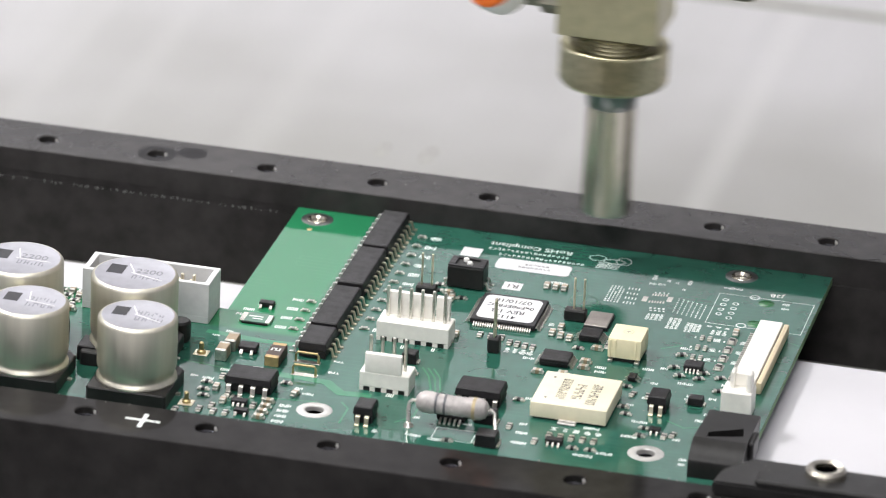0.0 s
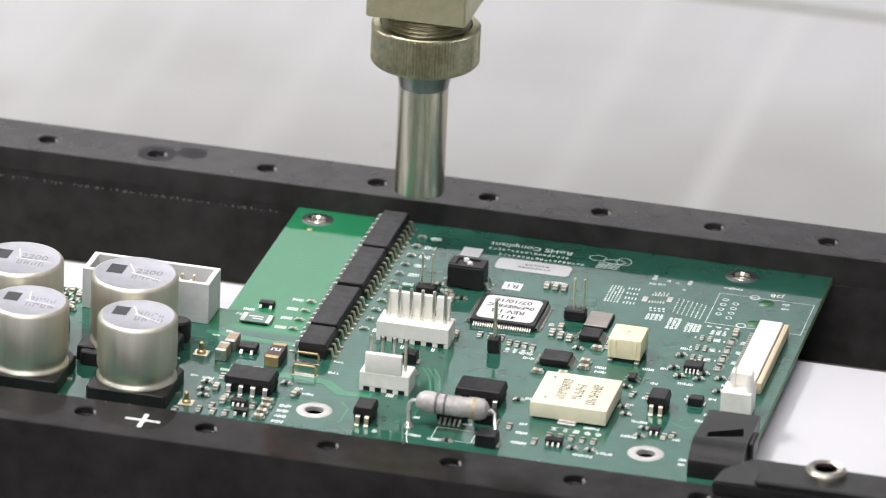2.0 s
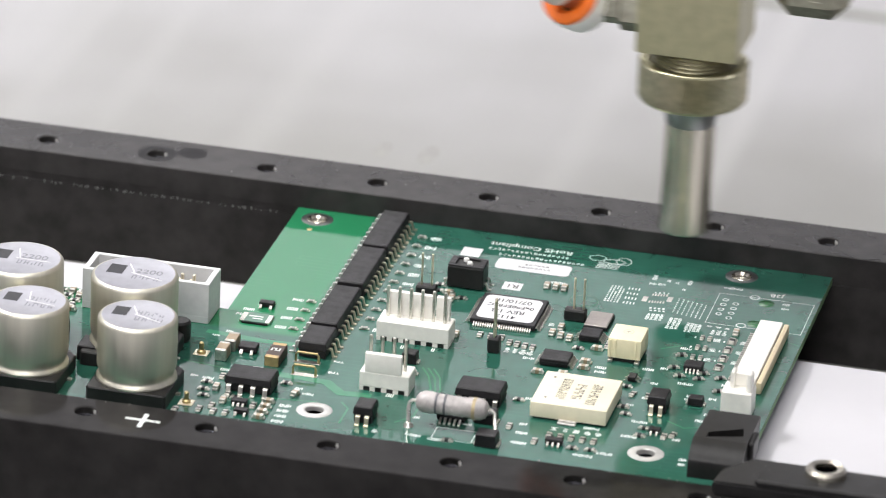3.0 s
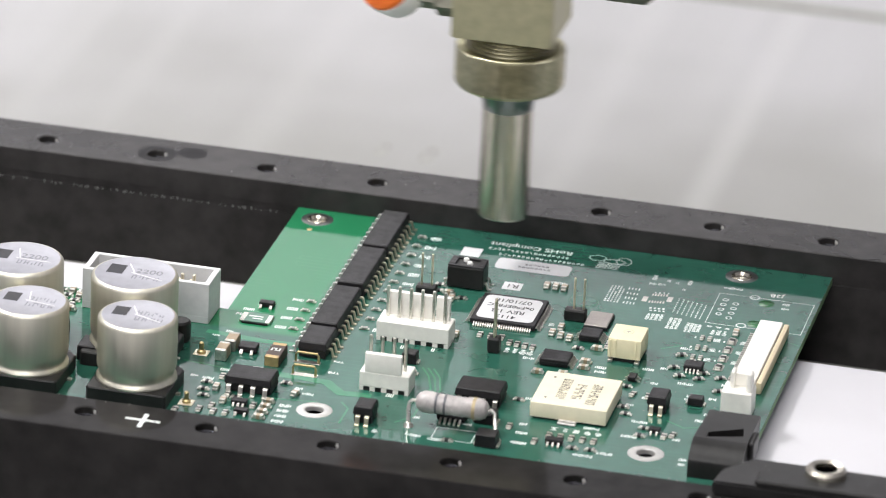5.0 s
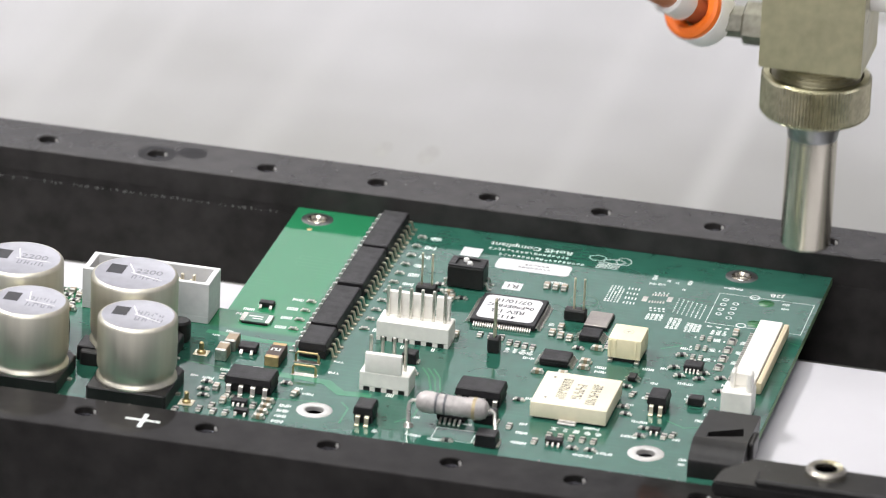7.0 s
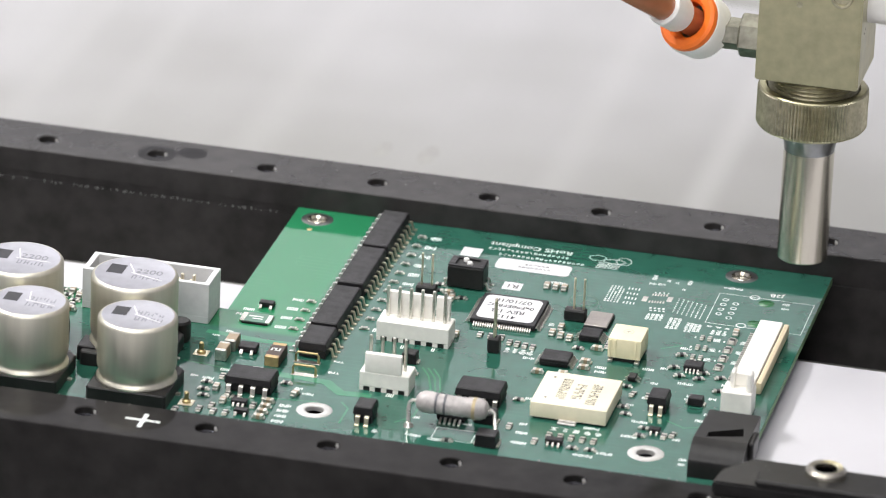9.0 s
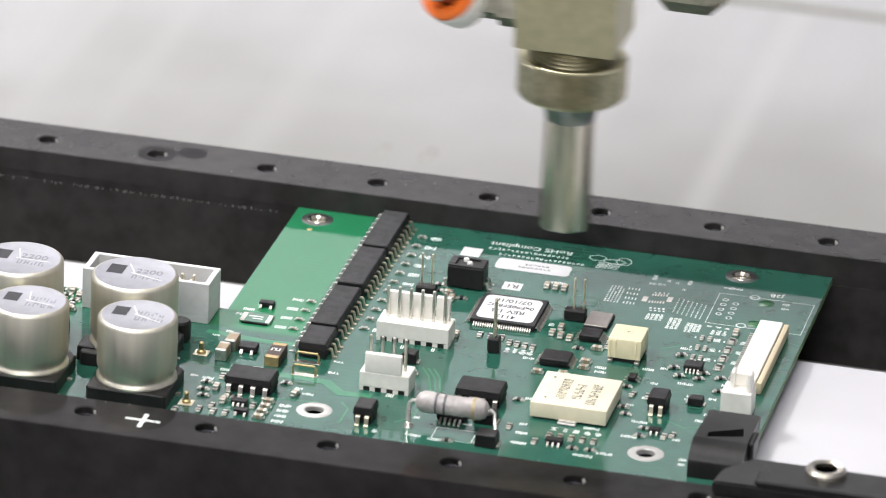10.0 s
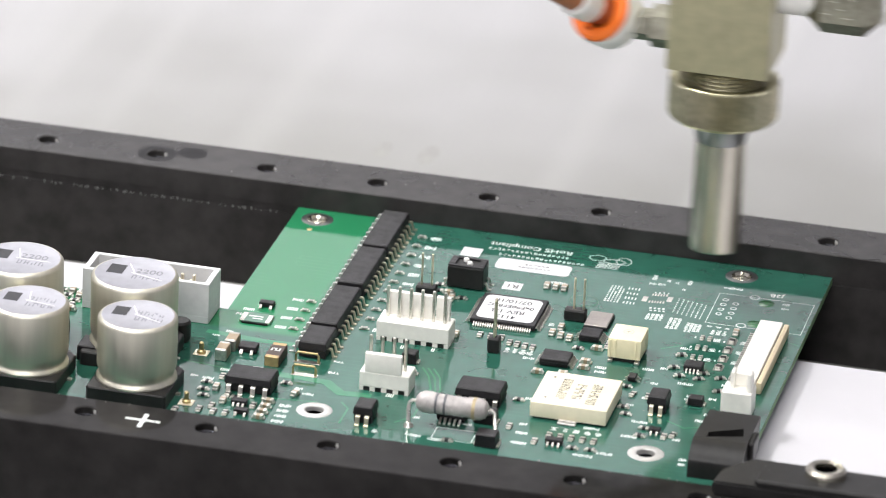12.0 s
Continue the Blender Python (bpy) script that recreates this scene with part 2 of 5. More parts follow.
def as_mesh(name, bm, material, smooth=None):
    finish(bm)
    me = bpy.data.meshes.new(name)
    bm.to_mesh(me)
    bm.free()
    for m in material if isinstance(material, (list, tuple)) else [material]:
        me.materials.append(m)
    if smooth:
        me.shade_smooth()
        me.set_sharp_from_angle(angle=radians(smooth))
    return me


def part(name, bm, material, parent=None, label="", smooth=25, at=None):
    """Links a bmesh (or a mesh made before) as one mesh object under a thing or a part."""
    me = as_mesh(name, bm, material, smooth) if isinstance(bm, bmesh.types.BMesh) else bm
    ob = new(name, me)
    ob.parent = parent
    if at is not None:
        ob.matrix_basis = at
    if label:
        tagged(ob, label)
    return ob


def place(x, y, z=0.0, rz=0.0, rx=0.0, ry=0.0):
    return pose(x * MM, y * MM, z * MM, rx, ry, rz)


def thing(name, label, category, x=0, y=0, z=0, rz=0, group="", kind=""):
    ob = new(name)
    ob.empty_display_size = 0.002
    ob.matrix_basis = place(x, y, z, rz)
    return tagged(ob, label, category, group, kind)


def box(bm, x0, x1, y0, y1, z0, z1, bevel=0.0, taper=0.0, segs=1):
    """A block; taper draws its top in on all sides."""
    vs = [bm.verts.new((x, y, z)) for z, t in ((z0, 0), (z1, taper)) for x, y in ((x0 + t, y0 + t), (x1 - t, y0 + t), (x1 - t, y1 - t), (x0 + t, y1 - t))]
    fs = [bm.faces.new([vs[i] for i in q]) for q in ((3, 2, 1, 0), (4, 5, 6, 7), (0, 1, 5, 4), (1, 2, 6, 5), (2, 3, 7, 6), (3, 0, 4, 7))]
    if bevel:
        es = list({e for f in fs for e in f.edges})
        bmesh.ops.bevel(bm, geom=es, offset=bevel, segments=segs, affect="EDGES", profile=0.6)
    return bm


def block(*a, **k):
    return box(bmesh.new(), *a, **k)


def lathe(profile, segs=32, wobble=None):
    """A turned body about z from rows of (radius, height)."""
    bm = bmesh.new()
    rings = []
    for r, z in profile:
        if r <= 1e-6:
            rings.append([bm.verts.new((0, 0, z))])
        else:
            rings.append([bm.verts.new(((r + (wobble(i, z) if wobble else 0)) * math.cos(math.tau * i / segs), (r + (wobble(i, z) if wobble else 0)) * math.sin(math.tau * i / segs), z)) for i in range(segs)])
    for a, b in zip(rings, rings[1:]):
        if len(a) == 1 and len(b) == 1:
            continue
        for i in range(segs):
            j = (i + 1) % segs
            if len(a) == 1:
                bm.faces.new((a[0], b[i], b[j]))
            elif len(b) == 1:
                bm.faces.new((a[i], a[j], b[0]))
            else:
                bm.faces.new((a[i], a[j], b[j], b[i]))
    return bm


def plate(outline, holes, z0, z1, segs=24, cuts=()):
    """A flat plate with round holes (x, y, radius) and polygon cuts right through it."""
    bm = bmesh.new()
    loops = [list(outline)] + [[(x + r * math.cos(math.tau * i / segs), y + r * math.sin(math.tau * i / segs)) for i in range(segs)] for x, y, r in holes] + [list(c) for c in cuts]
    top = []
    for lp in loops:
        vs = [bm.verts.new((x, y, z1)) for x, y in lp]
        for i in range(len(vs)):
            top.append(bm.edges.new((vs[i], vs[(i + 1) % len(vs)])))
    r = bmesh.ops.triangle_fill(bm, use_beauty=True, use_dissolve=False, edges=top)
    faces = [g for g in r["geom"] if isinstance(g, bmesh.types.BMFace)]
    ext = bmesh.ops.extrude_face_region(bm, geom=faces, use_keep_orig=True)
    for v in (g for g in ext["geom"] if isinstance(g, bmesh.types.BMVert)):
        v.co.z = z0
    return bm


def tube(points, radius, segs=10, closed=False):
    """A round wire along points."""
    bm = bmesh.new()
    pts = [Vector(p) for p in points]
    rings = []
    side = None
    for i, p in enumerate(pts):
        d = (pts[min(i + 1, len(pts) - 1)] - pts[max(i - 1, 0)]).normalized()
        if side is None:
            side = d.orthogonal().normalized()
        side = (side - d * side.dot(d)).normalized()
        up = d.cross(side)
        rings.append([bm.verts.new(p + radius * (side * math.cos(math.tau * k / segs) + up * math.sin(math.tau * k / segs))) for k in range(segs)])
    for a, b in zip(rings, rings[1:]):
        for k in range(segs):
            bm.faces.new((a[k], a[(k + 1) % segs], b[(k + 1) % segs], b[k]))
    bm.faces.new(rings[0])
    bm.faces.new(rings[-1])
    return bm


def ribbon(profile, width):
    """A bent strip of metal: profile rows of (y, z) as a closed outline, drawn out along x."""
    bm = bmesh.new()
    a = [bm.verts.new((-width / 2, y, z)) for y, z in profile]
    b = [bm.verts.new((width / 2, y, z)) for y, z in profile]
    n = len(profile)
    for i in range(n):
        bm.faces.new((a[i], a[(i + 1) % n], b[(i + 1) % n], b[i]))
    bm.faces.new(a)
    bm.faces.new(b)
    return bm


def writing(text, parent, x, y, z, size, material, rz=180, align="CENTER", name="lettering"):
    cu = bpy.data.curves.new(name, "FONT")
    cu.body, cu.size, cu.align_x, cu.align_y = text, size * MM, align, "CENTER"
    cu.extrude = 0.012 * MM
    cu.offset = 0.02 * MM
    cu.materials.append(material)
    ob = new(name, cu)
    ob.parent = parent
    ob.matrix_basis = place(x, y, z, rz)
    return ob


def bars(rows, z0, z1):
    """Flat printed bars: rows of (x, y, width, depth)."""
    bm = bmesh.new()
    for x, y, w, d in rows:
        box(bm, x - w / 2, x + w / 2, y - d / 2, y + d / 2, z0, z1)
    return bm


# ---- the room ----
def structure(name, bm, material, label, category):
    ob = new(name, as_mesh(name, bm, material))
    return tagged(ob, label, category, kind="structure")


structure("floor", block(-2500, 2500, -2600, 2600, -960, -900), FLOOR, "plain grey workshop floor below the machine", "floor")
structure("ceiling", block(-2500, 2500, -2600, 2600, 1700, 1760), WALL, "plain white ceiling over the machine", "ceiling")
structure("wall_north", block(-2500, 2500, 2600, 2680, -900, 1700), WALL, "plain off-white wall", "wall")
structure("wall_south", block(-2500, 2500, -2680, -2600, -900, 1700), WALL, "plain off-white wall", "wall")
structure("wall_east", block(2500, 2580, -2600, 2600, -900, 1700), WALL, "plain off-white wall", "wall")
structure("wall_west", block(-2580, -2500, -2600, 2600, -900, 1700), WALL, "plain off-white wall", "wall")
BED_Z = -20.0
bed = thing("machine_bed", "smooth pale machine bed with faint lighter streaks under the rails", "machine bed")
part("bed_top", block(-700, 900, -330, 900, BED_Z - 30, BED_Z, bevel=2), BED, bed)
for lx, ly in ((-640, -280), (840, -280), (-640, 840), (840, 840)):
    part("leg", block(lx - 40, lx + 40, ly - 40, ly + 40, -900, BED_Z - 30, bevel=3), GREY_METAL, bed)
sh = thing("backing_plate", "smooth bright white plate lying between the rails", "plate")
part("plate", block(-118, 328, -126.5, -41.6, BED_Z + 0.003, -4.5, bevel=0.3), SHEET, sh)
for sx, sy, sr in ((57.4, 78.3, 2.4), (68.2, 78.4, 2.8)):
    part("smudge", lathe([(0, 0), (sr, 0), (sr, 0.006), (0, 0.006)], 20), SMUDGE, bed, "faint oval grey smudge", at=place(sx, sy, BED_Z + 0.004) @ Matrix.Diagonal((0.85, 2.1, 1, 1)))
part("seam", block(60, 860, 197.5, 205.5, BED_Z + 0.003, BED_Z + 0.02), SMUDGE, bed, "faint grey seam strip")
# Added panels out of view, one at each area light.
for lx, ly, lw, ld in ((-50, -300, 1.0, 1.8), (100, -1750, 1, 1), (-850, 1950, 1, 1), (-950, -100, 0.33, 0.8)):
    lamp = thing("ceiling_lamp", "white rectangular light panel added out of view, switched on", "lamp", lx, ly, 0)
    part("frame", block(-640 * lw, 640 * lw, -290 * ld, 290 * ld, 1672, 1699, bevel=4), WHITE_PLASTIC, lamp)
    part("diffuser", block(-600 * lw, 600 * lw, -250 * ld, 250 * ld, 1668, 1671), GLOW, lamp)

# ---- the rails ----
RAIL_TOP = 5.27


def glint_patch():
    """A bright patch that stands in for the glint on one side of a hole, just under its rim."""
    bm = bmesh.new()
    rows = []
    for z, r in ((5.05, 2.13), (4.7, 1.95), (4.2, 2.0), (3.8, 2.13)):
        rows.append([bm.verts.new((r * math.cos(math.radians(a)), r * math.sin(math.radians(a)), z)) for a in (-8, 7, 22, 37, 52)])
    for lower, upper in zip(rows, rows[1:]):
        for i in range(4):
            bm.faces.new((lower[i], lower[i + 1], upper[i + 1], upper[i]))
    bm.normal_update()
    return bm


HOLE_GLINT = as_mesh("worn_edge", glint_patch(), RING_TIN, 60)


INSERT = as_mesh("threaded_insert", lathe([(2.13, 0.13), (2.13, 3.8), (2.05, 3.75)] + [(1.98 - 0.16 * (k % 2), 3.6 - 0.3 * k) for k in range(12)], 20), HOLE, None)


def rail(x0, x1, y_in, y_out, y_lip, holes_y, phase, label, finish):
    r = thing("guide_rail", label, "rail", group="guide rails of the conveyor")
    lo, hi = min(y_in, y_out), max(y_in, y_out)
    xs = [phase + 25 * i for i in range(-8, 20) if x0 + 5 < phase + 25 * i < x1 - 5]
    bm = plate([(x0, lo), (x1, lo), (x1, hi), (x0, hi)], [(x, holes_y, 2.15) for x in xs], 0.12, RAIL_TOP, segs=20)
    sharp = [e for e in bm.edges if len(e.link_faces) == 2 and e.calc_face_angle(0) > 1 and all(abs(v.co.z - RAIL_TOP) < 1e-4 for v in e.verts)]
    bmesh.ops.bevel(bm, geom=sharp, offset=0.2, segments=1, affect="EDGES")
    top = part("rail_top", bm, finish, r, smooth=None)
    lo, hi = min(y_lip, y_out), max(y_lip, y_out)
    part("rail_body", block(x0, x1, lo, hi, BED_Z, -1.72), finish, r)
    back = y_in + (0.4 if y_out > y_in else -0.4)
    part("groove", block(x0, x1, min(back, y_out), max(back, y_out), -1.72, 0.12), finish, r, "dark slot that holds the board's edge")
    for x in xs:
        part("threaded_insert", INSERT, None, top, "dull threaded steel lining", at=place(x, holes_y))
        part("worn_edge", HOLE_GLINT, None, top, "bright patch for the glint in a threaded hole", at=place(x, holes_y))
    return r


far_rail = rail(-120, 330, -7.0, 8.7, -7.0, 0.0, 0.0, "black anodised metal guide rail with a row of threaded holes", BLACK_RAIL)
near_rail = rail(-120, 330, -127.3, -142.0, -127.3, -133.4, 48.7, "black anodised metal guide rail marked with a white cross", NEAR_RAIL_BLACK)
part("cross_mark", bars([(60.7, -133.9, 7.2, 0.75)], RAIL_TOP + 0.004, RAIL_TOP + 0.03), INK, near_rail, "white painted cross stroke")
part("cross_mark", bars([(60.8, -134.1, 0.95, 6.2)], RAIL_TOP + 0.006, RAIL_TOP + 0.04), INK, near_rail, "white painted cross stroke")

DUST = mat("pale_dust", (0.13, 0.13, 0.125), 0.7, vary=0.2, grain=0.3)
speck = as_mesh("speck", lathe([(0, 0.05), (0.13, 0.03), (0.2, -0.02)], 6), DUST)
dust = random.Random(9)
for i in range(120):
    u = dust.random()
    if u < 0.72:
        part("speck", speck, None, far_rail, at=place(dust.uniform(-10, 56), -7.02, dust.gauss(-1.72, 0.1), 0, 90) @ Matrix.Diagonal((dust.uniform(0.3, 1.3), dust.uniform(0.5, 2.4), 1, 1)))
    elif u < 0.88:
        part("speck", speck, None, far_rail, at=place(dust.uniform(-10, 185), dust.uniform(-6.4, 7.6), RAIL_TOP + 0.01))
    else:
        part("speck", speck, None, near_rail, at=place(dust.uniform(30, 170), dust.gauss(-127.6, 0.2), RAIL_TOP + 0.005))

STAIN = mat("dried_fluid_stain", (0.012, 0.0115, 0.0125), 0.3, vary=0.3, grain=2, spec=0.08)
for sx, sy, r0, r1 in ((25.0, 0.0, 2.5, 4.4), (32.3, 2.7, 0.0, 3.3)):
    part("stain", lathe([(r0, 0.0), (r1, 0.0), (r1, 0.004), (r0, 0.004)], 32), STAIN, far_rail, "dark dried stain", at=place(sx, sy, RAIL_TOP + 0.003))

# ---- the circuit board ----
MOUNTS = [(89.2, -107.4), (157.5, -106.1), (64.8, -12.2), (158.8, -12.6)]
VIAS = [(163.7, -22.7), (163.6, -38.0)]
board = thing("circuit_board", "green lacquered circuit board clamped between two rails", "circuit board")
outline = [(59.2, -5.6), (177.5, -5.6), (177.5, -128.6), (-14, -128.6), (-14, -64.5), (59.2, -64.5)]
J2 = [(157.95 + 2.45 * c, -25.9 - 2.55 * r - 1.4 * c, 0.75) for r in range(4) for c in range(2)]
bm = plate(outline, [(x, y, 2.05) for x, y in MOUNTS], -1.6, 0.0)
ob = part("laminate", bm, [GREEN, FR4], board, smooth=None)
for poly in ob.data.polygons:
    if abs(poly.normal.z) < 0.5:
        poly.material_index = 1
RING = as_mesh("mounting_ring", lathe([(1.45, -4.4)] + [(1.5 + 0.2 * (k % 2), -4.0 + 0.36 * k) for k in range(12)] + [(1.9, 0.22), (2.2, 0.2), (2.3, 0.06), (2.3, -0.3), (2.0, -0.3), (2.0, -4.4)], 40), STEEL, 30)
DULL_RING = as_mesh("dull_ring", lathe([(2.3, 0.03), (3.4, 0.03), (3.5, 0.0), (2.3, 0.0), (2.3, 0.03)], 40), DULL_METAL, 30)
PALE_RING = as_mesh("mounting_ring", lathe([(1.8, -4.4), (1.85, -0.1), (2.0, 0.1), (2.9, 0.15), (3.5, 0.08), (3.7, 0.0), (2.02, 0.0), (1.98, -4.4)], 40), RING_TIN, 30)
for i, (x, y) in enumerate(MOUNTS):
    part("mounting_ring", PALE_RING if i < 2 else RING, None, board, "pale solder ring round a mounting hole", at=place(x, y, 0.0))
    if i > 1:
        part("dull_ring", DULL_RING, None, board, "dull grey ring round a mounting hole", at=place(x, y, 0.003))
# Dark plugs stand in for the shade inside the open mounting holes.
HOLE_SHADE = as_mesh("hole_lining", lathe([(1.79, -0.9), (1.7, -1.0), (1.65, -4.3), (0, -4.3)], 24), HOLE, 30)
for x, y in MOUNTS[:2]:
    part("hole_lining", HOLE_SHADE, None, board, "dark plug that stands in for the shade in a mounting hole", at=place(x, y))
VIA = as_mesh("plated_hole", lathe([(0.5, 0.04), (0.68, 0.04), (0.7, 0.0), (0.5, 0.0), (0.5, 0.04)], 16), HALFTONE)
for x, y, r in J2:
    part("plated_hole", VIA, None, board, at=place(x, y, 0.002))
EYELET = as_mesh("tooling_hole", lathe([(0.85, 0.04), (1.12, 0.04), (1.16, 0.0), (0.85, 0.0), (0.85, 0.04)], 20), HALFTONE)
for x, y in VIAS:
    part("tooling_hole", EYELET, None, board, at=place(x, y, 0.002))
DARK_GREEN = mat("dark_green_lacquer", (0.012, 0.12, 0.03), 0.2, vary=0.1, grain=2)
for x, y in ((166.6, -25.1), (166.3, -36.3)):
    part("bare_patch", lathe([(0, 0.02), (1.7, 0.02), (1.75, 0), (0, 0)], 20), DARK_GREEN, board, "dark green round patch", at=place(x, y, 0.003))


def outline_bars(x0, x1, y0, y1, w=0.17):
    return [((x0 + x1) / 2, y0, x1 - x0, w), ((x0 + x1) / 2, y1, x1 - x0, w), (x0, (y0 + y1) / 2, w, y1 - y0), (x1, (y0 + y1) / 2, w, y1 - y0)]


# Copper tracks that show through the lacquer
TRACK = mat("track_under_lacquer", (0.034, 0.2, 0.105), 0.08, vary=0.1, grain=2, spec=0.8)


def track(points, w):
    """A flat strip along points with mitred corners."""
    bm = bmesh.new()
    pts = [Vector((px, py, 0)) for px, py in points]
    rows = []
    for i, p in enumerate(pts):
        a = (p - pts[i - 1]).normalized() if i else (pts[1] - p).normalized()
        b = (pts[i + 1] - p).normalized() if i + 1 < len(pts) else a
        n = Vector((-(a + b).y, (a + b).x, 0)).normalized()
        n *= w / 2 / max(0.5, n.dot(Vector((-a.y, a.x, 0))))
        rows.append([bm.verts.new((p.x + s * n.x, p.y + s * n.y, z)) for s, z in ((1, 0.003), (1, 0.022), (-1, 0.022), (-1, 0.003))])
    for lower, upper in zip(rows, rows[1:]):
        for i in range(3):
            bm.faces.new((lower[i], lower[i + 1], upper[i + 1], upper[i]))
    return bm


for pts, w in (([(57.4, -92.2), (66.8, -93.5), (75.4, -94.1)], 0.5), ([(77.5, -92.9), (82.5, -93.0), (88.3, -93.6), (90.2, -95.8), (92.2, -97.7), (98.5, -97.2)], 2.3), ([(78, -77.6), (70.5, -77.9), (58, -76.6)], 1.8),
               ([(57, -65.2), (67, -64.2), (75.6, -63.4)], 0.35), ([(79.4, -104.6), (88.6, -103.5)], 0.35),
               ([(106.2, -80), (108.5, -84), (110.2, -90), (110.2, -97)], 0.4), ([(107.4, -80), (109.7, -84), (111.2, -90), (111.2, -97)], 0.4),
               ([(105, -80), (107.3, -84), (109.2, -90), (109.2, -97)], 0.4), ([(158.4, -89.5), (162.4, -92), (165.6, -90.5)], 0.4),
               ([(134, -75.5), (138, -78.5), (146, -78.5)], 0.35), ([(150, -55), (154, -52)], 0.35), ([(177.2, -44.5), (172, -42.2), (168, -41.6)], 0.3),
               ([(93.5, -102), (95.5, -104.5), (95.5, -112)], 0.4), ([(106, -108), (109, -104), (109, -100)], 0.4)):
    part("track", track(pts, w), TRACK, board, "paler track under the lacquer")

# White print on the board
rng = random.Random(4)


def caption(x, y, n=3, across=True, h=0.95):
    """Reference marks too small to read: a few short strokes."""
    rows = []
    for k in range(n):
        d = (k - (n - 1) / 2) * 0.84
        cx, cy = (x + d, y) if across else (x, y + d)
        w, hh = (0.66, h * 1.25) if across else (h * 1.25, 0.66)
        for side in (-1, 1):
            q = rng.choice((1.0, 1.0, 0.6))
            rows.append((cx + side * 0.22, cy, 0.25, hh * q) if across else (cx, cy + side * 0.22, w * q, 0.25))
        o = rng.choice((-0.4, 0.0, 0.4))
        rows.append((cx, cy + o * hh, 0.22, 0.24) if across else (cx + o * w, cy, 0.24, 0.22))
    return rows


def glyphs(n, w, h, gap, seed):
    """Print too small to read, as a row of thin plain bars along x, centred: two strokes for each character, some bridged."""
    rows, pick = [], random.Random(seed)
    for k in range(n):
        cx, ww = (k - (n - 1) / 2) * (w + gap), w * pick.uniform(0.8, 1.0)
        t = min(0.24, w * 0.3)
        for side in (-1, 1):
            tall = h * pick.choice((1.0, 1.0, 0.55))
            rows.append((cx + side * (ww - t) / 2, (h - tall) / 2 * pick.choice((-1, 1)), t, tall))
        if pick.random() < 0.8:
            rows.append((cx, h * pick.choice((-0.42, 0.0, 0.42)), ww - 2 * t, h * 0.16))
    return rows


ink = outline_bars(156.1, 176.5, -38.8, -22.7, 0.13) + outline_bars(114.8, 123.0, -112.6, -107.2)
for k in (0, 4):
    part("print_frame", bars(ink[k:k + 4], 0.004, 0.02), HALFTONE, board, "white printed outline")
writing("RoHS Compliant", board, 112.7, -12.4, 0.008, 2.65, HALFTONE)
writing("J2B", board, 168.0, -20.4, 0.008, 2.2, INK)
writing("TP8", board, 88.4, -88.6, 0.008, 1.5, INK)
writing("TP4", board, 88.0, -83.0, 0.008, 1.4, INK)
for x, y, n in ((99, -71.6, 2), (105, -71.0, 1), (102, -95.6, 2), (112.4, -100, 3)):
    part("caption", bars(caption(x, y, n, True, 1.3), 0.004, 0.02), INK, board)
part("print_line", bars(glyphs(18, 0.62, 1.0, 0.38, 41), 0.004, 0.02), HALFTONE, board, "small unreadable white print", at=place(112.6, -15.1, 0))
part("print_line", bars(glyphs(19, 0.62, 0.95, 0.38, 42), 0.004, 0.02), HALFTONE, board, "small unreadable white print", at=place(116.0, -17.6, 0))


def mark():
    """A line-drawn emblem: two loops over a block of plain strokes."""
    bm = bmesh.new()

    def stroke(ax_, ay, bx, by, w=0.17):
        d = Vector((bx - ax_, by - ay, 0))
        m = Matrix.Translation(((ax_ + bx) / 2, (ay + by) / 2, 0)) @ Matrix.Rotation(math.atan2(d.y, d.x), 4, "Z")
        made = set(bm.verts)
        box(bm, -d.length / 2, d.length / 2, -w / 2, w / 2, 0.004, 0.02)
        for v in bm.verts:
            if v not in made:
                v.co = m @ v.co

    for cx, cy, rx, ry, n in ((127.4, -12.9, 1.9, 1.5, 9), (133.2, -13.2, 1.7, 2.0, 8), (131.2, -13.8, 2.6, 1.2, 7)):
        ring = [(cx + rx * math.cos(math.tau * i / n), cy + ry * math.sin(math.tau * i / n)) for i in range(n)]
        for (ax_, ay), (bx, by) in zip(ring, ring[1:] + ring[:1]):
            stroke(ax_, ay, bx, by)
    for k in range(8):
        stroke(127.9 + 0.62 * k, -18.2 + 0.12 * k, 128.5 + 0.62 * k, -14.8 - 0.5 * (k % 3), 0.2 if k % 2 else 0.12)
    for k in range(4):
        stroke(128.0, -15.2 - 0.9 * k, 132.8, -15.0 - 0.85 * k)
    return bm


part("emblem", mark(), HALFTONE, board, "white printed line emblem")
FAINT = mat("worn_dark_print", (0.02, 0.09, 0.05), 0.4, vary=0.2, grain=1)
for x, y in ((118.6, -83.6), (129.4, -36.2)):
    part("stamp_ring", lathe([(2.9, 0.005), (3.15, 0.005), (3.15, 0.02), (2.9, 0.02), (2.9, 0.005)], 28), FAINT, board, "dark printed ring stamp", at=place(x, y))

for k in range(14):
    part("speck", speck, None, board, "pale fleck on the board's cut edge", at=place(177.4, -7 - 3.1 * k + dust.random() * 2, 0.0))
for k in range(30):
    part("speck", speck, None, board, at=place(dust.uniform(95, 176), dust.uniform(-115, -8), 0.0))

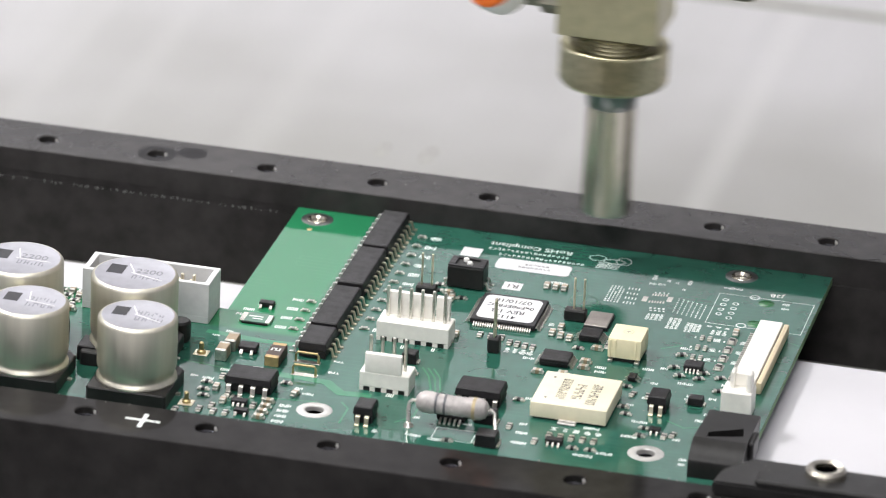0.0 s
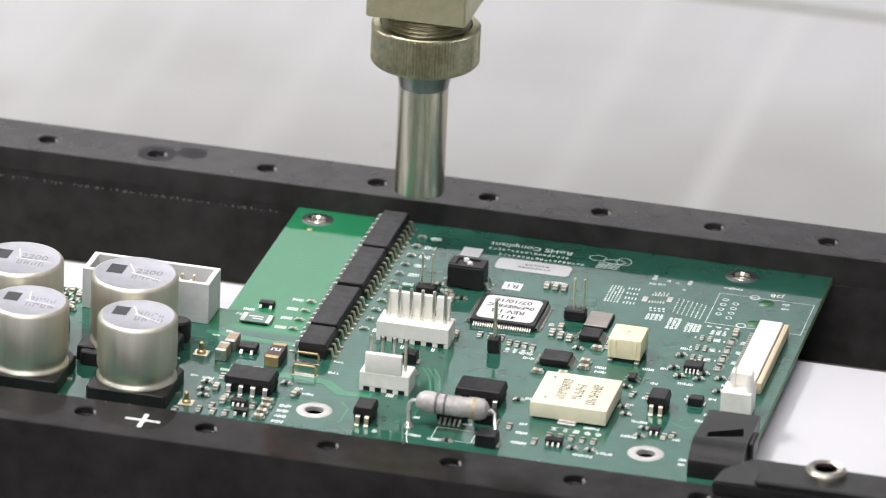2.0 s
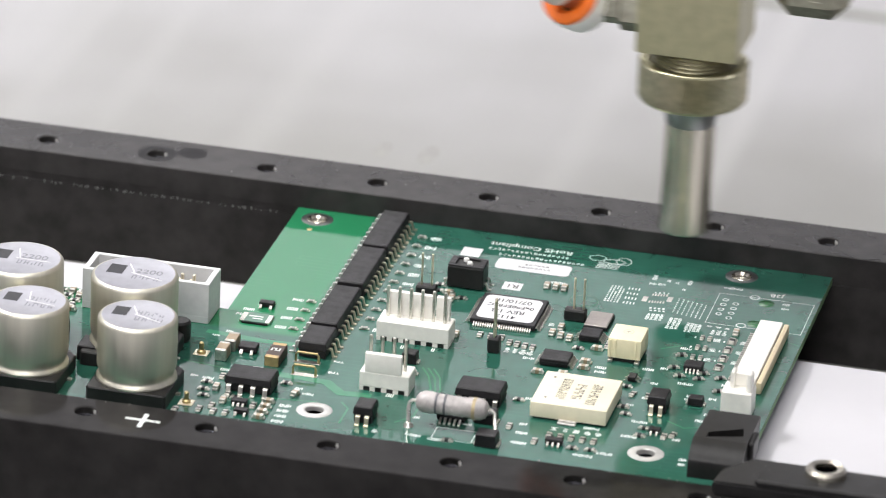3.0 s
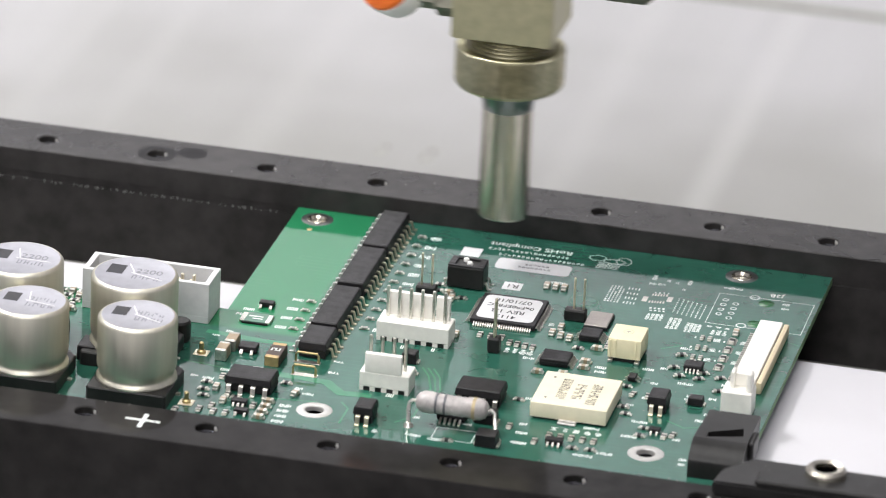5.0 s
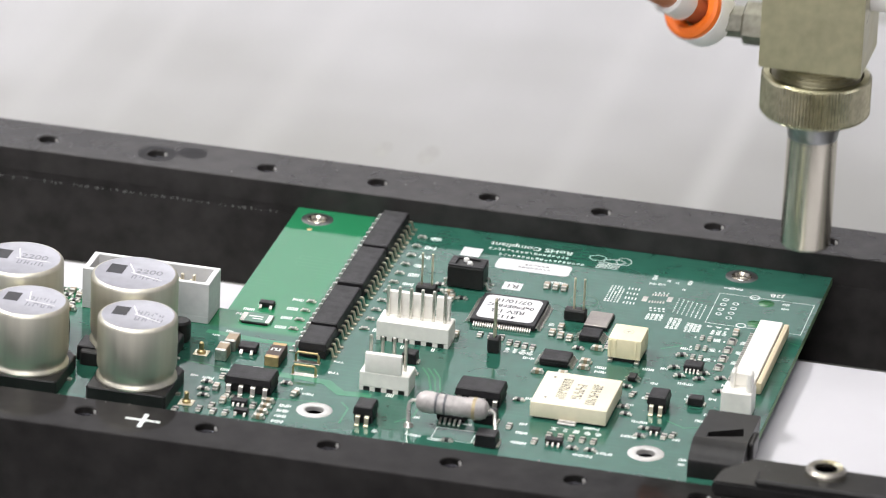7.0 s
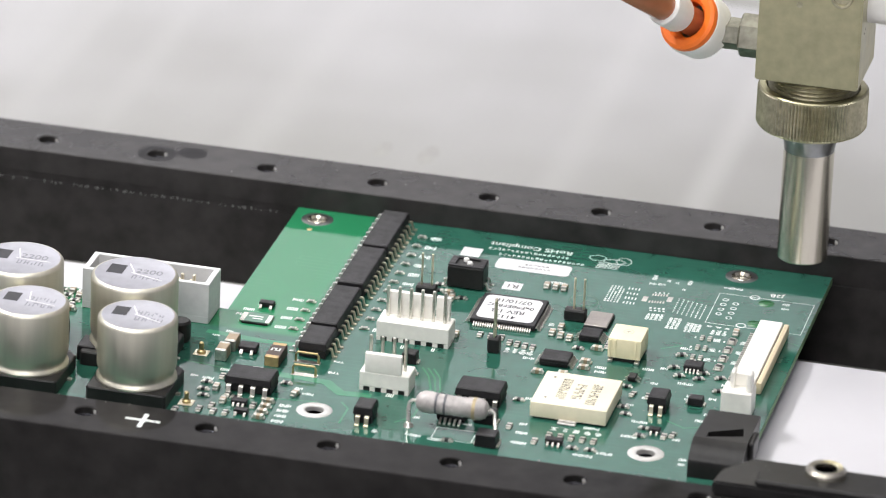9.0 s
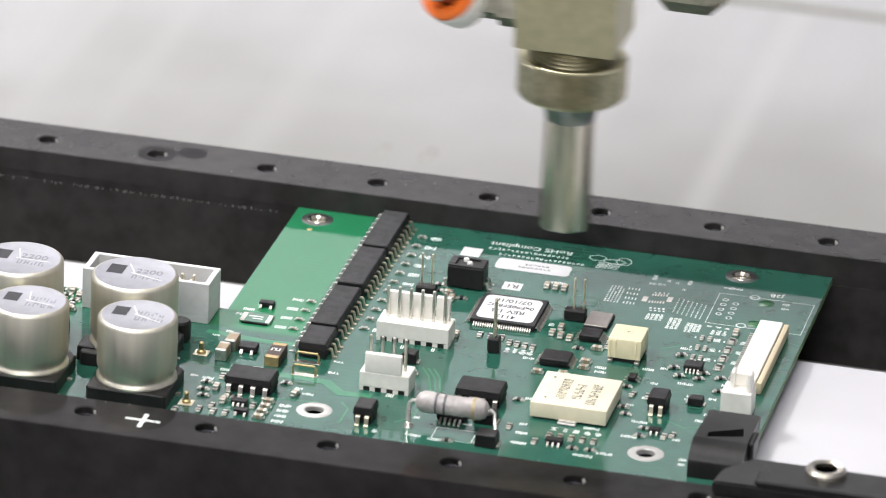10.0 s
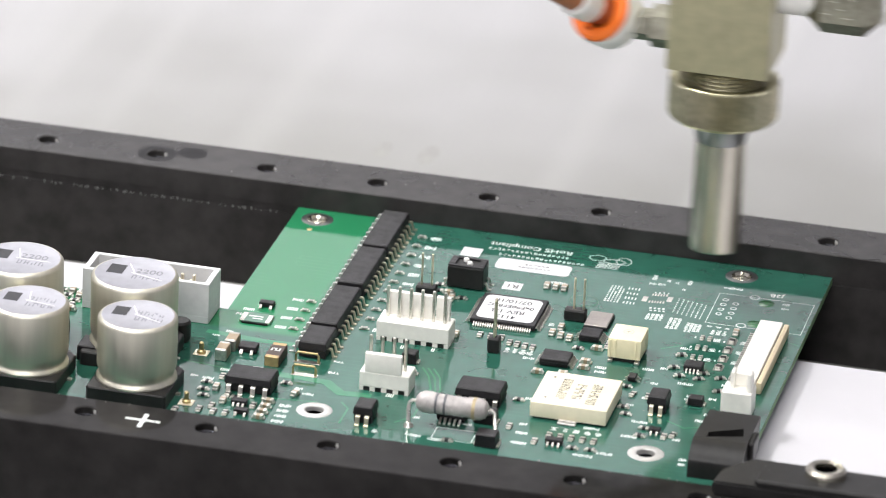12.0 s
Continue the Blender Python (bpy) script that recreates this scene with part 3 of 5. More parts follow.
# Paper labels stuck on the board
def rounded(w, d, r, n=5):
    pts = []
    for cx, cy, a0 in ((w / 2 - r, d / 2 - r, 0), (-w / 2 + r, d / 2 - r, 90), (-w / 2 + r, -d / 2 + r, 180), (w / 2 - r, -d / 2 + r, 270)):
        pts += [(cx + r * math.cos(radians(a0 + 90 * i / n)), cy + r * math.sin(radians(a0 + 90 * i / n))) for i in range(n + 1)]
    return pts


def sticker(x, y, w, d, r, z, label):
    s = thing("sticker", label, "label", x, y, z)
    part("paper", plate(rounded(w, d, r), [], 0.004, 0.1), LABEL, s)
    return s


s = sticker(115.3, -22.4, 16.2, 5.6, 1.2, 0.0, "white rounded paper label with two lines of small print")
part("print_line", bars(glyphs(6, 0.62, 0.75, 0.3, 31), 0.104, 0.12), BLACK_INK, s, at=place(0.6, 0.8, 0))
part("print_line", bars(glyphs(8, 0.62, 0.75, 0.3, 32), 0.104, 0.12), BLACK_INK, s, at=place(0.3, -0.8, 0))
sticker(100.8, -18.8, 4.2, 4.6, 0.2, 0.0, "small square white paper label")
s = sticker(113.3, -33.7, 4.1, 3.9, 0.2, 0.0, "small white paper label lettered R1")
writing("R1", s, 0, 0, 0.112, 2.6, BLACK_INK)


# ---- moulded chips with bent leads ----
def gull_lead(width, drop, reach, t=0.25):
    """Leaves the body at height drop and steps out and down to the board; in the y-z plane, outwards along +y."""
    r = reach
    return ribbon([(-0.3, drop), (0.25 * r, drop), (0.4 * r, drop - 0.18), (0.5 * r, drop * 0.5 + 0.1), (0.6 * r, 0.36), (0.7 * r, 0.27), (r, 0.25),
                   (r, 0.02), (0.62 * r, 0.02), (0.42 * r, 0.12), (0.34 * r, drop * 0.5), (0.24 * r, drop - t - 0.08), (-0.3, drop - t)], width)


_meshes = {}


def shared(key, make, material, smooth=25):
    if key not in _meshes:
        _meshes[key] = as_mesh(key[0], make(), material, smooth)
    return _meshes[key]


def chip(name, label, x, y, w, d, h, per_side, pitch, rz=0, lead=(0.55, 1.5), metal=None, group="", z0=0.25, notch=True, sides=2, category="chip", proud_back=False):
    """A moulded chip: w along its lead rows (local x), d across (local y)."""
    metal = metal or LEAD
    c = thing(name, label, category, x, y, 0, rz, group)
    body = bmesh.new()
    mid = z0 + (h - z0) * 0.5
    t = (h - z0) * 0.09
    box(body, -w / 2, w / 2, -d / 2, d / 2, mid - 0.02, h, taper=t, bevel=min(0.2, h * 0.07))
    box(body, -w / 2 + t, w / 2 - t, -d / 2 + t, d / 2 - t, z0, mid - 0.02, bevel=0.02)
    part("body", body, BLACK_IC, c)
    if proud_back:
        part("edge_groove", bars([(0, -d / 2 + 1.0, w - 0.5, 0.13)], h + 0.004, h + 0.015), BLACK_PLASTIC, c)
    if notch:
        part("dimple", shared(("dimple", round(h, 1)), lambda: lathe([(0, h + 0.004), (0.45, h + 0.004), (0.5, h + 0.012), (0.6, h + 0.004), (0.6, h - 0.02)], 14), BLACK_PLASTIC), None, c, at=place(-w / 2 + 1.1, -d / 2 + 1.2))
    back = shared(("back_lead", lead, round(mid, 2)), lambda: gull_lead(lead[0], mid + 0.75, lead[1] + 0.45), RING_TIN) if proud_back else None
    lm = shared(("lead", lead, round(mid, 2), metal.name), lambda: gull_lead(lead[0], mid, lead[1]), metal)
    for s in ((0, 180) if sides == 2 else (0, 90, 180, 270)):
        half = d / 2 if s in (0, 180) else w / 2
        for i in range(per_side):
            o = (i - (per_side - 1) / 2) * pitch
            part("lead", back if back and s == 0 else lm, None, c, at=place(0, 0, 0, s) @ place(o, half, 0))
    return c


for y0, L, n in ((-19.9, 19.8, 8), (-40.8, 20.3, 8), (-62.6, 20.6, 8)):
    chip("optocoupler", "long black moulded chip with two rows of gilt leads", 82.0, y0, L, 6.1, 3.6, n, 2.54, 90, (0.7, 1.75), group="row of long black chips", proud_back=True)
chip("optocoupler", "short black moulded chip at the end of a chip row", 82.3, -78.6, 9.6, 6.2, 3.6, 3, 2.54, 90, (0.7, 1.75), group="row of long black chips", proud_back=True)
chip("power_chip", "black eight-lead moulded chip with broad tinned leads", 74.3, -101.0, 10.0, 6.6, 3.5, 4, 2.54, 0, (0.9, 1.9), TIN, category="chip")
chip("driver_chip", "black eight-lead moulded chip behind the grey resistor", 120.1, -91.6, 9.8, 6.8, 3.5, 4, 2.54, 0, (0.9, 1.9), TIN, category="chip")
chip("small_optocoupler", "small square black chip with four gilt leads", 100.1, -108.2, 4.3, 5.4, 3.7, 2, 1.9, 0, (0.85, 1.5), group="square four-lead chips")
chip("small_optocoupler", "small square black chip with four gilt leads", 155.6, -84.4, 4.3, 5.4, 3.7, 2, 1.9, 0, (0.85, 1.5), group="square four-lead chips")
chip("logic_chip", "flat square black chip with fine leads on two sides", 130.7, -68.8, 5.4, 6.2, 1.7, 8, 0.65, 90, (0.3, 1.0), TIN)
chip("logic_chip", "flat black chip with fine leads on two sides", 135.0, -54.8, 4.6, 4.4, 1.6, 5, 0.9, 90, (0.35, 1.1), TIN)
chip("regulator_chip", "small black chip with a row of fine leads", 116.8, -102.6, 6.0, 3.4, 1.5, 5, 1.0, 0, (0.45, 1.6), TIN, notch=False)
chip("regulator_chip", "small black chip with three leads a side", 139.0, -107.6, 3.6, 1.9, 1.3, 3, 1.1, 0, (0.4, 1.0), TIN, notch=False)
chip("regulator_chip", "small black chip beside a row of chip capacitors", 74.1, -109.6, 3.4, 1.8, 1.2, 3, 1.0, 0, (0.4, 0.9), TIN, notch=False)
chip("regulator_chip", "small black chip beside a row of chip capacitors", 75.6, -113.8, 3.0, 1.7, 1.2, 2, 1.9, 0, (0.5, 0.9), TIN, notch=False)
chip("regulator_chip", "small black chip near the pale mounting ring", 157.2, -96.0, 2.4, 1.6, 1.2, 2, 1.2, 0, (0.4, 0.9), TIN, notch=False)
chip("sensor_chip", "small black chip among printed marks", 158.6, -63.4, 4.0, 3.2, 1.6, 4, 0.8, 0, (0.35, 0.8), TIN, notch=False)
chip("transistor", "tiny black transistor with tinned leads", 147.6, -72.4, 2.6, 1.7, 1.2, 2, 1.4, 90, (0.4, 0.8), TIN, notch=False)
chip("transistor", "tiny black transistor with tinned leads", 68.9, -83.6, 4.0, 3.0, 1.5, 2, 2.2, 0, (0.6, 1.0), TIN, notch=False)
chip("transistor", "tiny black transistor with tinned leads", 66.6, -60.6, 3.2, 1.8, 1.2, 2, 2.2, 0, (0.6, 0.9), TIN, notch=False)
for k in range(6):
    for s in (-1, 1):
        part("bare_pad", shared(("bare_pad", 0), lambda: block(-0.16, 0.16, -0.6, 0.6, 0.004, 0.05), TIN), None, board, at=place(142.7 + 0.58 * k, -30.2 + 1.9 * s + 0.12 * k))
for x, y in ((141.5, -31.0), (146.6, -29.6)):
    part("bare_pad", shared(("bare_pad", 1), lambda: block(-0.55, 0.55, -1.3, 1.3, 0.004, 0.05), TIN), None, board, at=place(x, y))
part("fiducial", shared(("fiducial", 0), lambda: lathe([(0, 0.04), (0.55, 0.04), (0.6, 0.0)], 20), GOLD), None, board, "small gilt dot", at=place(64.6, -18.0, 0.003))

# Square processor with a white label
proc = chip("processor", "square black chip with fine leads all round and a white label", 116.1, -48.6, 14.0, 14.0, 1.45, 25, 0.5, 0, (0.26, 1.1), TIN, sides=4, notch=False)
plabel = part("label", plate(rounded(12.2, 12.0, 1.4), [], 1.454, 1.52), LABEL, proc, "white rounded paper label with four printed lines")
for text, y in (("4115", -4.3), ("REV 1.2", -1.6), ("0xF98EF83C", 1.2), ("07/10/18", 3.9)):
    writing(text, plabel, 0 if len(text) < 9 else 0, y, 1.54, 2.25 if len(text) < 9 else 1.95, BLACK_INK)


# ---- capacitors ----
def capacitor(x, y, d, h, rz, label, b=None):
    c = thing("electrolytic_capacitor", label, "capacitor", x, y, 0, rz, "aluminium can capacitors")
    r, b = d / 2, (b or d + 1.0) / 2
    base = bmesh.new()
    ch = b * 0.3
    pts = [(-b, -b + 0.5), (-b + 0.5, -b), (b - 0.5, -b), (b, -b + 0.5), (b, b - ch), (b - ch, b), (-b + ch, b), (-b, b - ch)]
    vs = [base.verts.new((px, py, 0.1)) for px, py in pts]
    f = base.faces.new(vs)
    ext = bmesh.ops.extrude_face_region(base, geom=[f], use_keep_orig=True)
    for v in (g for g in ext["geom"] if isinstance(g, bmesh.types.BMVert)):
        v.co.z = 3.0
    bmesh.ops.bevel(base, geom=[e for e in base.edges if all(v.co.z > 2 for v in e.verts)], offset=0.25, segments=1, affect="EDGES")
    part("base", base, BLACK_PLASTIC, c, "black plastic base plate")
    prof = [(r - 0.9, 2.0), (r - 0.2, 2.6), (r + 0.15, 3.0), (r + 0.1, 3.4), (r - 0.35, 3.8), (r - 0.55, 4.2), (r - 0.5, 4.7), (r - 0.15, 5.4), (r, 6.2), (r, h - 0.9), (r - 0.1, h - 0.5), (r - 0.35, h - 0.15), (r - 0.75, h)]
    part("can", lathe(prof, 64), ALU, c, smooth=50)
    lid = part("lid", lathe([(r - 0.75, h), (r - 1.0, h - 0.02), (r - 1.3, h - 0.12), (0, h - 0.12)], 64), ALU_TOP, c, "satin metal lid with scored lines")
    part("polarity_mark", bars([(-0.47 * r, 0.14 * r, d * 0.19, d * 0.25)], h - 0.112, h - 0.09), BLACK_INK, lid, "dark printed polarity block")
    pick = random.Random(int(x * 10))
    for a, l0, l1 in ((pick.uniform(-25, 5), -0.1, 0.72), (pick.uniform(95, 150), 0.05, 0.55)):
        # White puts the glint of the scored metal into the colour.
        part("score_line", block(l0 * r, l1 * r, -0.15, 0.15, h - 0.112, h - 0.02, bevel=0.05), LABEL, lid, "scored line with its glint painted white", at=place(0, 0, 0, a))
    if d > 17:
        writing("2200", lid, 2.6, 1.5, h - 0.1, 2.9, LID_INK, 0)
    else:
        part("print_line", bars(glyphs(4, 1.1, 1.8, 0.45, x), h - 0.112, h - 0.1), LID_INK, lid, at=place(2.4, 1.3, 0))
    part("print_line", bars(glyphs(4, 1.1, 1.8, 0.45, y), h - 0.112, h - 0.1), LID_INK, lid, at=place(2.6, -1.6, 0))
    for s in (-1, 1):
        part("lead", block(s * b - 0.9, s * b + 0.9, -0.5, 0.5, 0.02, 0.35), TIN, c)
    return c


CAP = "silver aluminium can capacitor on a black square base"
capacitor(52.2, -109.0, 16.3, 16.5, 0, CAP, 16.7)
capacitor(29.3, -109.2, 16.3, 16.5, 0, CAP, 16.7)
capacitor(46.7, -92.4, 18.0, 18.0, 0, "larger silver aluminium can capacitor behind the front row", 18.0)
capacitor(22.2, -92.5, 18.0, 18.0, 0, "larger silver aluminium can capacitor behind the front row", 18.0)

# ---- connectors ----
hd = thing("box_header", "pale grey open plastic box header with gilt pins", "connector", 43.7, -69.0)
W, D, Hh = 27.4, 9.2, 9.0
shell = bmesh.new()
box(shell, -W / 2, W / 2, -D / 2, D / 2, 0.05, 1.6, bevel=0.1)
for a in ((-W / 2, W / 2, D / 2 - 1.1, D / 2, 1.6, Hh), (-W / 2, W / 2, -D / 2, -D / 2 + 1.1, 1.6, Hh), (-W / 2, -W / 2 + 1.2, -D / 2 + 1.1, D / 2 - 1.1, 1.6, Hh), (W / 2 - 1.2, W / 2, -D / 2 + 1.1, D / 2 - 1.1, 1.6, Hh)):
    box(shell, *a, bevel=0.08)
part("shell", shell, GREY_PLASTIC, hd)
PIN = as_mesh("pin", block(-0.32, 0.32, -0.32, 0.32, 0.0, 8.0, bevel=0.1), LEAD)
for i in range(8):
    for s in (-1.27, 1.27):
        part("pin", PIN, None, hd, at=place((i - 3.5) * 2.54, s, 0.2))


def wafer(x, y, n, pitch, width, depth, base_h, wall, wall_y, label, pin_h, wall_h):
    """A white friction-lock connector: notched base, lock wall and square pins."""
    c = thing("pin_connector", label, "connector", x, y, 0, 0, "white friction-lock connectors")
    bm = bmesh.new()
    box(bm, -width / 2, width / 2, -depth / 2, depth / 2, 0.9, base_h, bevel=0.18)
    for i in range(n + 1):
        px = (i - n / 2) * pitch
        a, b = max(-width / 2 + 0.02, px - 0.55), min(width / 2 - 0.02, px + 0.55)
        part("foot", block(a, b, -depth / 2 + 0.02, depth / 2 - 0.02, 0.02, 0.9), WHITE_NYLON, c)
    part("base", bm, WHITE_NYLON, c)
    # A black block stands in for the shadow between the feet.
    part("pin_strip", block(-width / 2 + 0.4, width / 2 - 0.4, -depth / 2 + 0.12, depth / 2 - 0.12, 0.03, 0.88), BLACK_PLASTIC, c, "dark block for the shade under the base")
    for a, b in wall:
        part("lock_wall", block(a, b, wall_y, wall_y + 1.3, base_h - 0.05, wall_h, bevel=0.25, segs=2), WHITE_NYLON, c)
    pm = shared(("pin", pin_h), lambda: block(-0.32, 0.32, -0.32, 0.32, 0.0, pin_h, bevel=0.12), TIN)
    for i in range(n):
        part("pin", pm, None, c, at=place((i - (n - 1) / 2) * pitch, 0.0, 0.1))
    return c


wafer(100.2, -66.6, 6, 2.44, 15.4, 6.2, 4.4, ((-6.6, 3.2), (3.9, 6.9)), 0.9, "white nylon six-pin connector with upright tinned pins", 11.2, 9.6)
wafer(100.5, -92.0, 4, 2.44, 10.4, 5.8, 4.2, ((-4.2, 3.5),), -2.92, "white nylon four-pin connector with a lock wall", 11.2, 8.4)


def pin_header(x, y, w, d, h, pins, top, label, metal=None):
    c = thing("pin_header", label, "pin header", x, y)
    part("base", block(-w / 2, w / 2, -d / 2, d / 2, 0.05, h, bevel=0.3), BLACK_PLASTIC, c)
    pm = shared(("pin", top), lambda: block(-0.22, 0.22, -0.22, 0.22, 0.0, top, bevel=0.08), LEAD)
    for px, py in pins:
        part("pin", pm, None, c, at=place(px, py, 0.1))
    return c


pin_header(97.0, -44.0, 4.4, 2.5, 2.4, [(-1.1, 0), (1.1, 0)], 9.5, "small black two-pin header with bare gilt pins")
pin_header(129.8, -46.4, 4.6, 2.5, 2.6, [(-0.4, 0), (1.7, 0)], 9.5, "small black two-pin header with bare gilt pins")
pin_header(117.2, -67.6, 2.5, 2.6, 3.4, [(0.05, -0.5), (0.05, 0.6)], 11.6, "small black upright pin header with slender pins")

sw = thing("dip_switch", "black two-way switch block with white sliders", "switch", 104.0, -36.0)
body = block(-3.9, 3.9, -2.6, 2.6, 0.3, 5.0, bevel=0.15)
part("body", body, BLACK_PLASTIC, sw)
for rx0, rx1, ry0, ry1 in ((-3.85, 3.85, 1.7, 2.55), (-3.85, 3.85, -2.55, -1.7), (-3.85, -2.4, -1.68, 1.68), (2.4, 3.85, -1.68, 1.68)):
    part("rim", block(rx0, rx1, ry0, ry1, 5.004, 5.4, bevel=0.1), BLACK_IC, sw)
part("print_line", bars([(-3.1, 0.8, 0.7, 0.35), (-3.1, -0.8, 0.7, 0.35)], 5.404, 5.42), GREY_INK, sw)
for sx, sy in ((-0.6, 0.9), (0.6, -0.8)):
    part("slot", block(sx - 1.5, sx + 1.5, sy - 0.7, sy + 0.7, 5.055, 5.07), BLACK_PLASTIC, sw)
    part("slider", lathe([(0.62, 5.072), (0.62, 5.5), (0.5, 5.75), (0.25, 5.88), (0, 5.9)], 16), WHITE_PLASTIC, sw, "white rounded slider", at=place(sx, sy))
for s in (-1, 1):
    for o in (-1.3, 1.3):
        part("lead", shared(("lead", "switch"), lambda: gull_lead(0.7, 1.6, 1.6), TIN), None, sw, at=place(0, 0, 0, 90 * s) @ place(o, 3.9))

xt = thing("crystal", "flat square metal-lidded crystal", "crystal", 134.9, -46.6)
part("body", block(-2.6, 2.6, -3.8, 3.8, 0.05, 0.7, bevel=0.05), BLACK_IC, xt)
part("lid", block(-2.5, 2.5, -3.7, 3.7, 0.7, 1.1, bevel=0.15), mat("matt_taupe_metal", (0.34, 0.31, 0.29), 0.45, 0.6, vary=0.1, grain=1), xt, "matt grey metal lid")

cube = thing("film_capacitor", "cream plastic cube component on tinned feet", "capacitor", 144.0, -60.6)
cb = block(-3.5, 3.5, -3.9, 3.9, 0.8, 5.2, bevel=0.3, segs=2)
part("body", cb, CREAM, cube)
for k in (-3.0, -1.9, 2.4):
    part("rib", block(k - 0.22, k + 0.22, -4.12, -3.85, 1.0, 4.9, bevel=0.06), CREAM, cube)
part("top_mark", lathe([(1.0, 5.204), (1.15, 5.204), (1.15, 5.22), (1.0, 5.22), (1.0, 5.204)], 20), TAN_PLASTIC, cube, at=place(0, 0.4))
part("top_mark", bars([(0.1, 0.4, 1.1, 0.16), (0, 0.4, 0.16, 0.9)], 5.204, 5.22), GREY_INK, cube)
part("foot", block(-3.1, 3.1, -3.5, 3.5, 0.05, 0.8), BLACK_PLASTIC, cube)
for s in (-1, 1):
    for px in (-2.8, 2.8):
        part("foot", block(px - 0.5, px + 0.5, s * 4.0 - 0.6, s * 4.0 + 0.6, 0.02, 0.6, bevel=0.1), TIN, cube)

rel = thing("ceramic_module", "flat ivory ceramic block with a printed top", "electronic module", 139.4, -89.3)
rbody = part("body", block(-7.9, 7.9, -7.9, 8.0, 0.5, 3.75, bevel=0.22, segs=2), IVORY, rel)
# Black block stands in for the shadow in the gap below the body.
part("underside", block(-7.2, 7.2, -7.2, 7.3, 0.05, 0.5), BLACK_PLASTIC, rel)
for k, n in enumerate((8, 6, 8)):
    part("print_line", bars(glyphs(n, 0.95, 2.0, 0.32, 20 + k), 3.754, 3.77), BLACK_INK, rbody, "dark unreadable print", at=place(-2.6 + 3.2 * k, 0.2 - 0.5 * k, 0, 90))
for dx, dy in ((-5.6, 5.3), (-5.4, -4.8)):
    part("dimple", lathe([(0, 3.765), (0.3, 3.765), (0.3, 3.75)], 12), BLACK_INK, rbody, at=place(dx, dy))
for s in (-1, 1):
    part("tab", block(-1.9, 1.9, s * 8.0 - 1.3, s * 8.0 + 1.3, 0.03, 0.48, bevel=0.12), RING_TIN, rel, "tinned solder tab")
    part("tab_lip", tube([(-1.7, s * 8.4, 0.6), (0, s * 8.7, 0.75), (1.7, s * 8.4, 0.6)], 0.28, 8), TIN, rel)

# Grey axial resistor standing on bent legs
ax = thing("axial_resistor", "fat grey resistor with dark bands on bent wire legs", "resistor", 117.6, -106.6)
L = 14.6
prof = [(0, -L / 2 - 0.2), (1.0, -L / 2 - 0.1), (1.75, -L / 2 + 0.4), (2.2, -L / 2 + 1.3), (2.25, -L / 2 + 3.0), (2.05, -L / 2 + 4.0), (2.0, 0), (2.05, L / 2 - 4.0), (2.25, L / 2 - 3.0), (2.2, L / 2 - 1.3), (1.75, L / 2 - 0.4), (1.0, L / 2 + 0.1), (0, L / 2 + 0.2)]
lie = place(0, 0, 4.9, 0, 0, 90)
part("body", lathe(prof, 28), RESISTOR, ax, at=lie)
for z0, z1, m in ((-3.4, -2.9, BAND), (-1.6, -1.1, BAND), (4.3, 5.0, GOLD_BAND)):
    r0 = 2.15 if z0 > 3 else 1.98
    part("band", lathe([(r0, z0), (r0 + 0.16, z0), (r0 + 0.16, z1), (r0, z1)], 28), m, ax, at=lie)
for s in (-1, 1):
    pts = [(s * (L / 2 - 0.2), 0, 4.9), (s * (L / 2 + 0.9), 0, 4.9), (s * (L / 2 + 1.5), -0.2, 4.4), (s * (L / 2 + 1.6), -0.6, 3.4), (s * (L / 2 + (1.2 if s < 0 else 2.6)), -2.0 - (1.2 if s > 0 else 0), 0.1)]
    part("leg", tube(pts, 0.42, 8), TIN, ax)
    part("solder_joint", lathe([(0, 0.9), (0.5, 0.8), (0.9, 0.35), (1.1, 0.02)], 14), TIN, ax, at=place(pts[-1][0], pts[-1][1]))

for x, y, w, d, h, lab in ((123.6, -101.6, 4.4, 3.6, 2.6, "black moulded diode beside the grey resistor"), (126.2, -112.2, 4.4, 3.8, 2.8, "black moulded diode near the board's edge"), (162.4, -79.9, 3.2, 2.4, 1.8, "small black moulded diode"), (38.6, -96.6, 4.0, 6.0, 3.4, "black moulded inductor beside a can capacitor"), (101.9, -78.2, 3.2, 3.0, 2.4, "black moulded diode behind a white connector")):
    di = thing("diode", lab, "diode", x, y)
    part("body", block(-w / 2, w / 2, -d / 2, d / 2, 0.15, h, bevel=0.15, taper=0.12), BLACK_IC, di)
    for s in (-1, 1):
        part("terminal", block(s * w / 2 - 0.45, s * w / 2 + 0.45, -d * 0.3, d * 0.3, 0.02, 0.5, bevel=0.08), TIN, di)
ind = thing("round_inductor", "black round inductor behind a can capacitor", "inductor", 54.0, -83.0)
part("core", lathe([(0, 4.6), (1.8, 4.6), (2.2, 4.2), (2.2, 0.6), (1.9, 0.05), (0, 0.05)], 24), BLACK_PLASTIC, ind)

# Flat-cable socket at the board's edge
ff = thing("flat_cable_socket", "white and tan flat-cable socket with fine side contacts", "connector", 171.4, -55.8)
part("housing", block(-3.3, 1.6, -15.6, 15.2, 0.4, 3.2, bevel=0.2), WHITE_NYLON, ff)
part("latch", block(1.75, 2.9, -15.8, 15.4, 0.3, 2.8, bevel=0.3, segs=2), TAN_PLASTIC, ff, "tan latch bar")
part("foot", block(-2.6, 2.6, -14.8, 14.6, 0.03, 0.42), CREAM, ff)
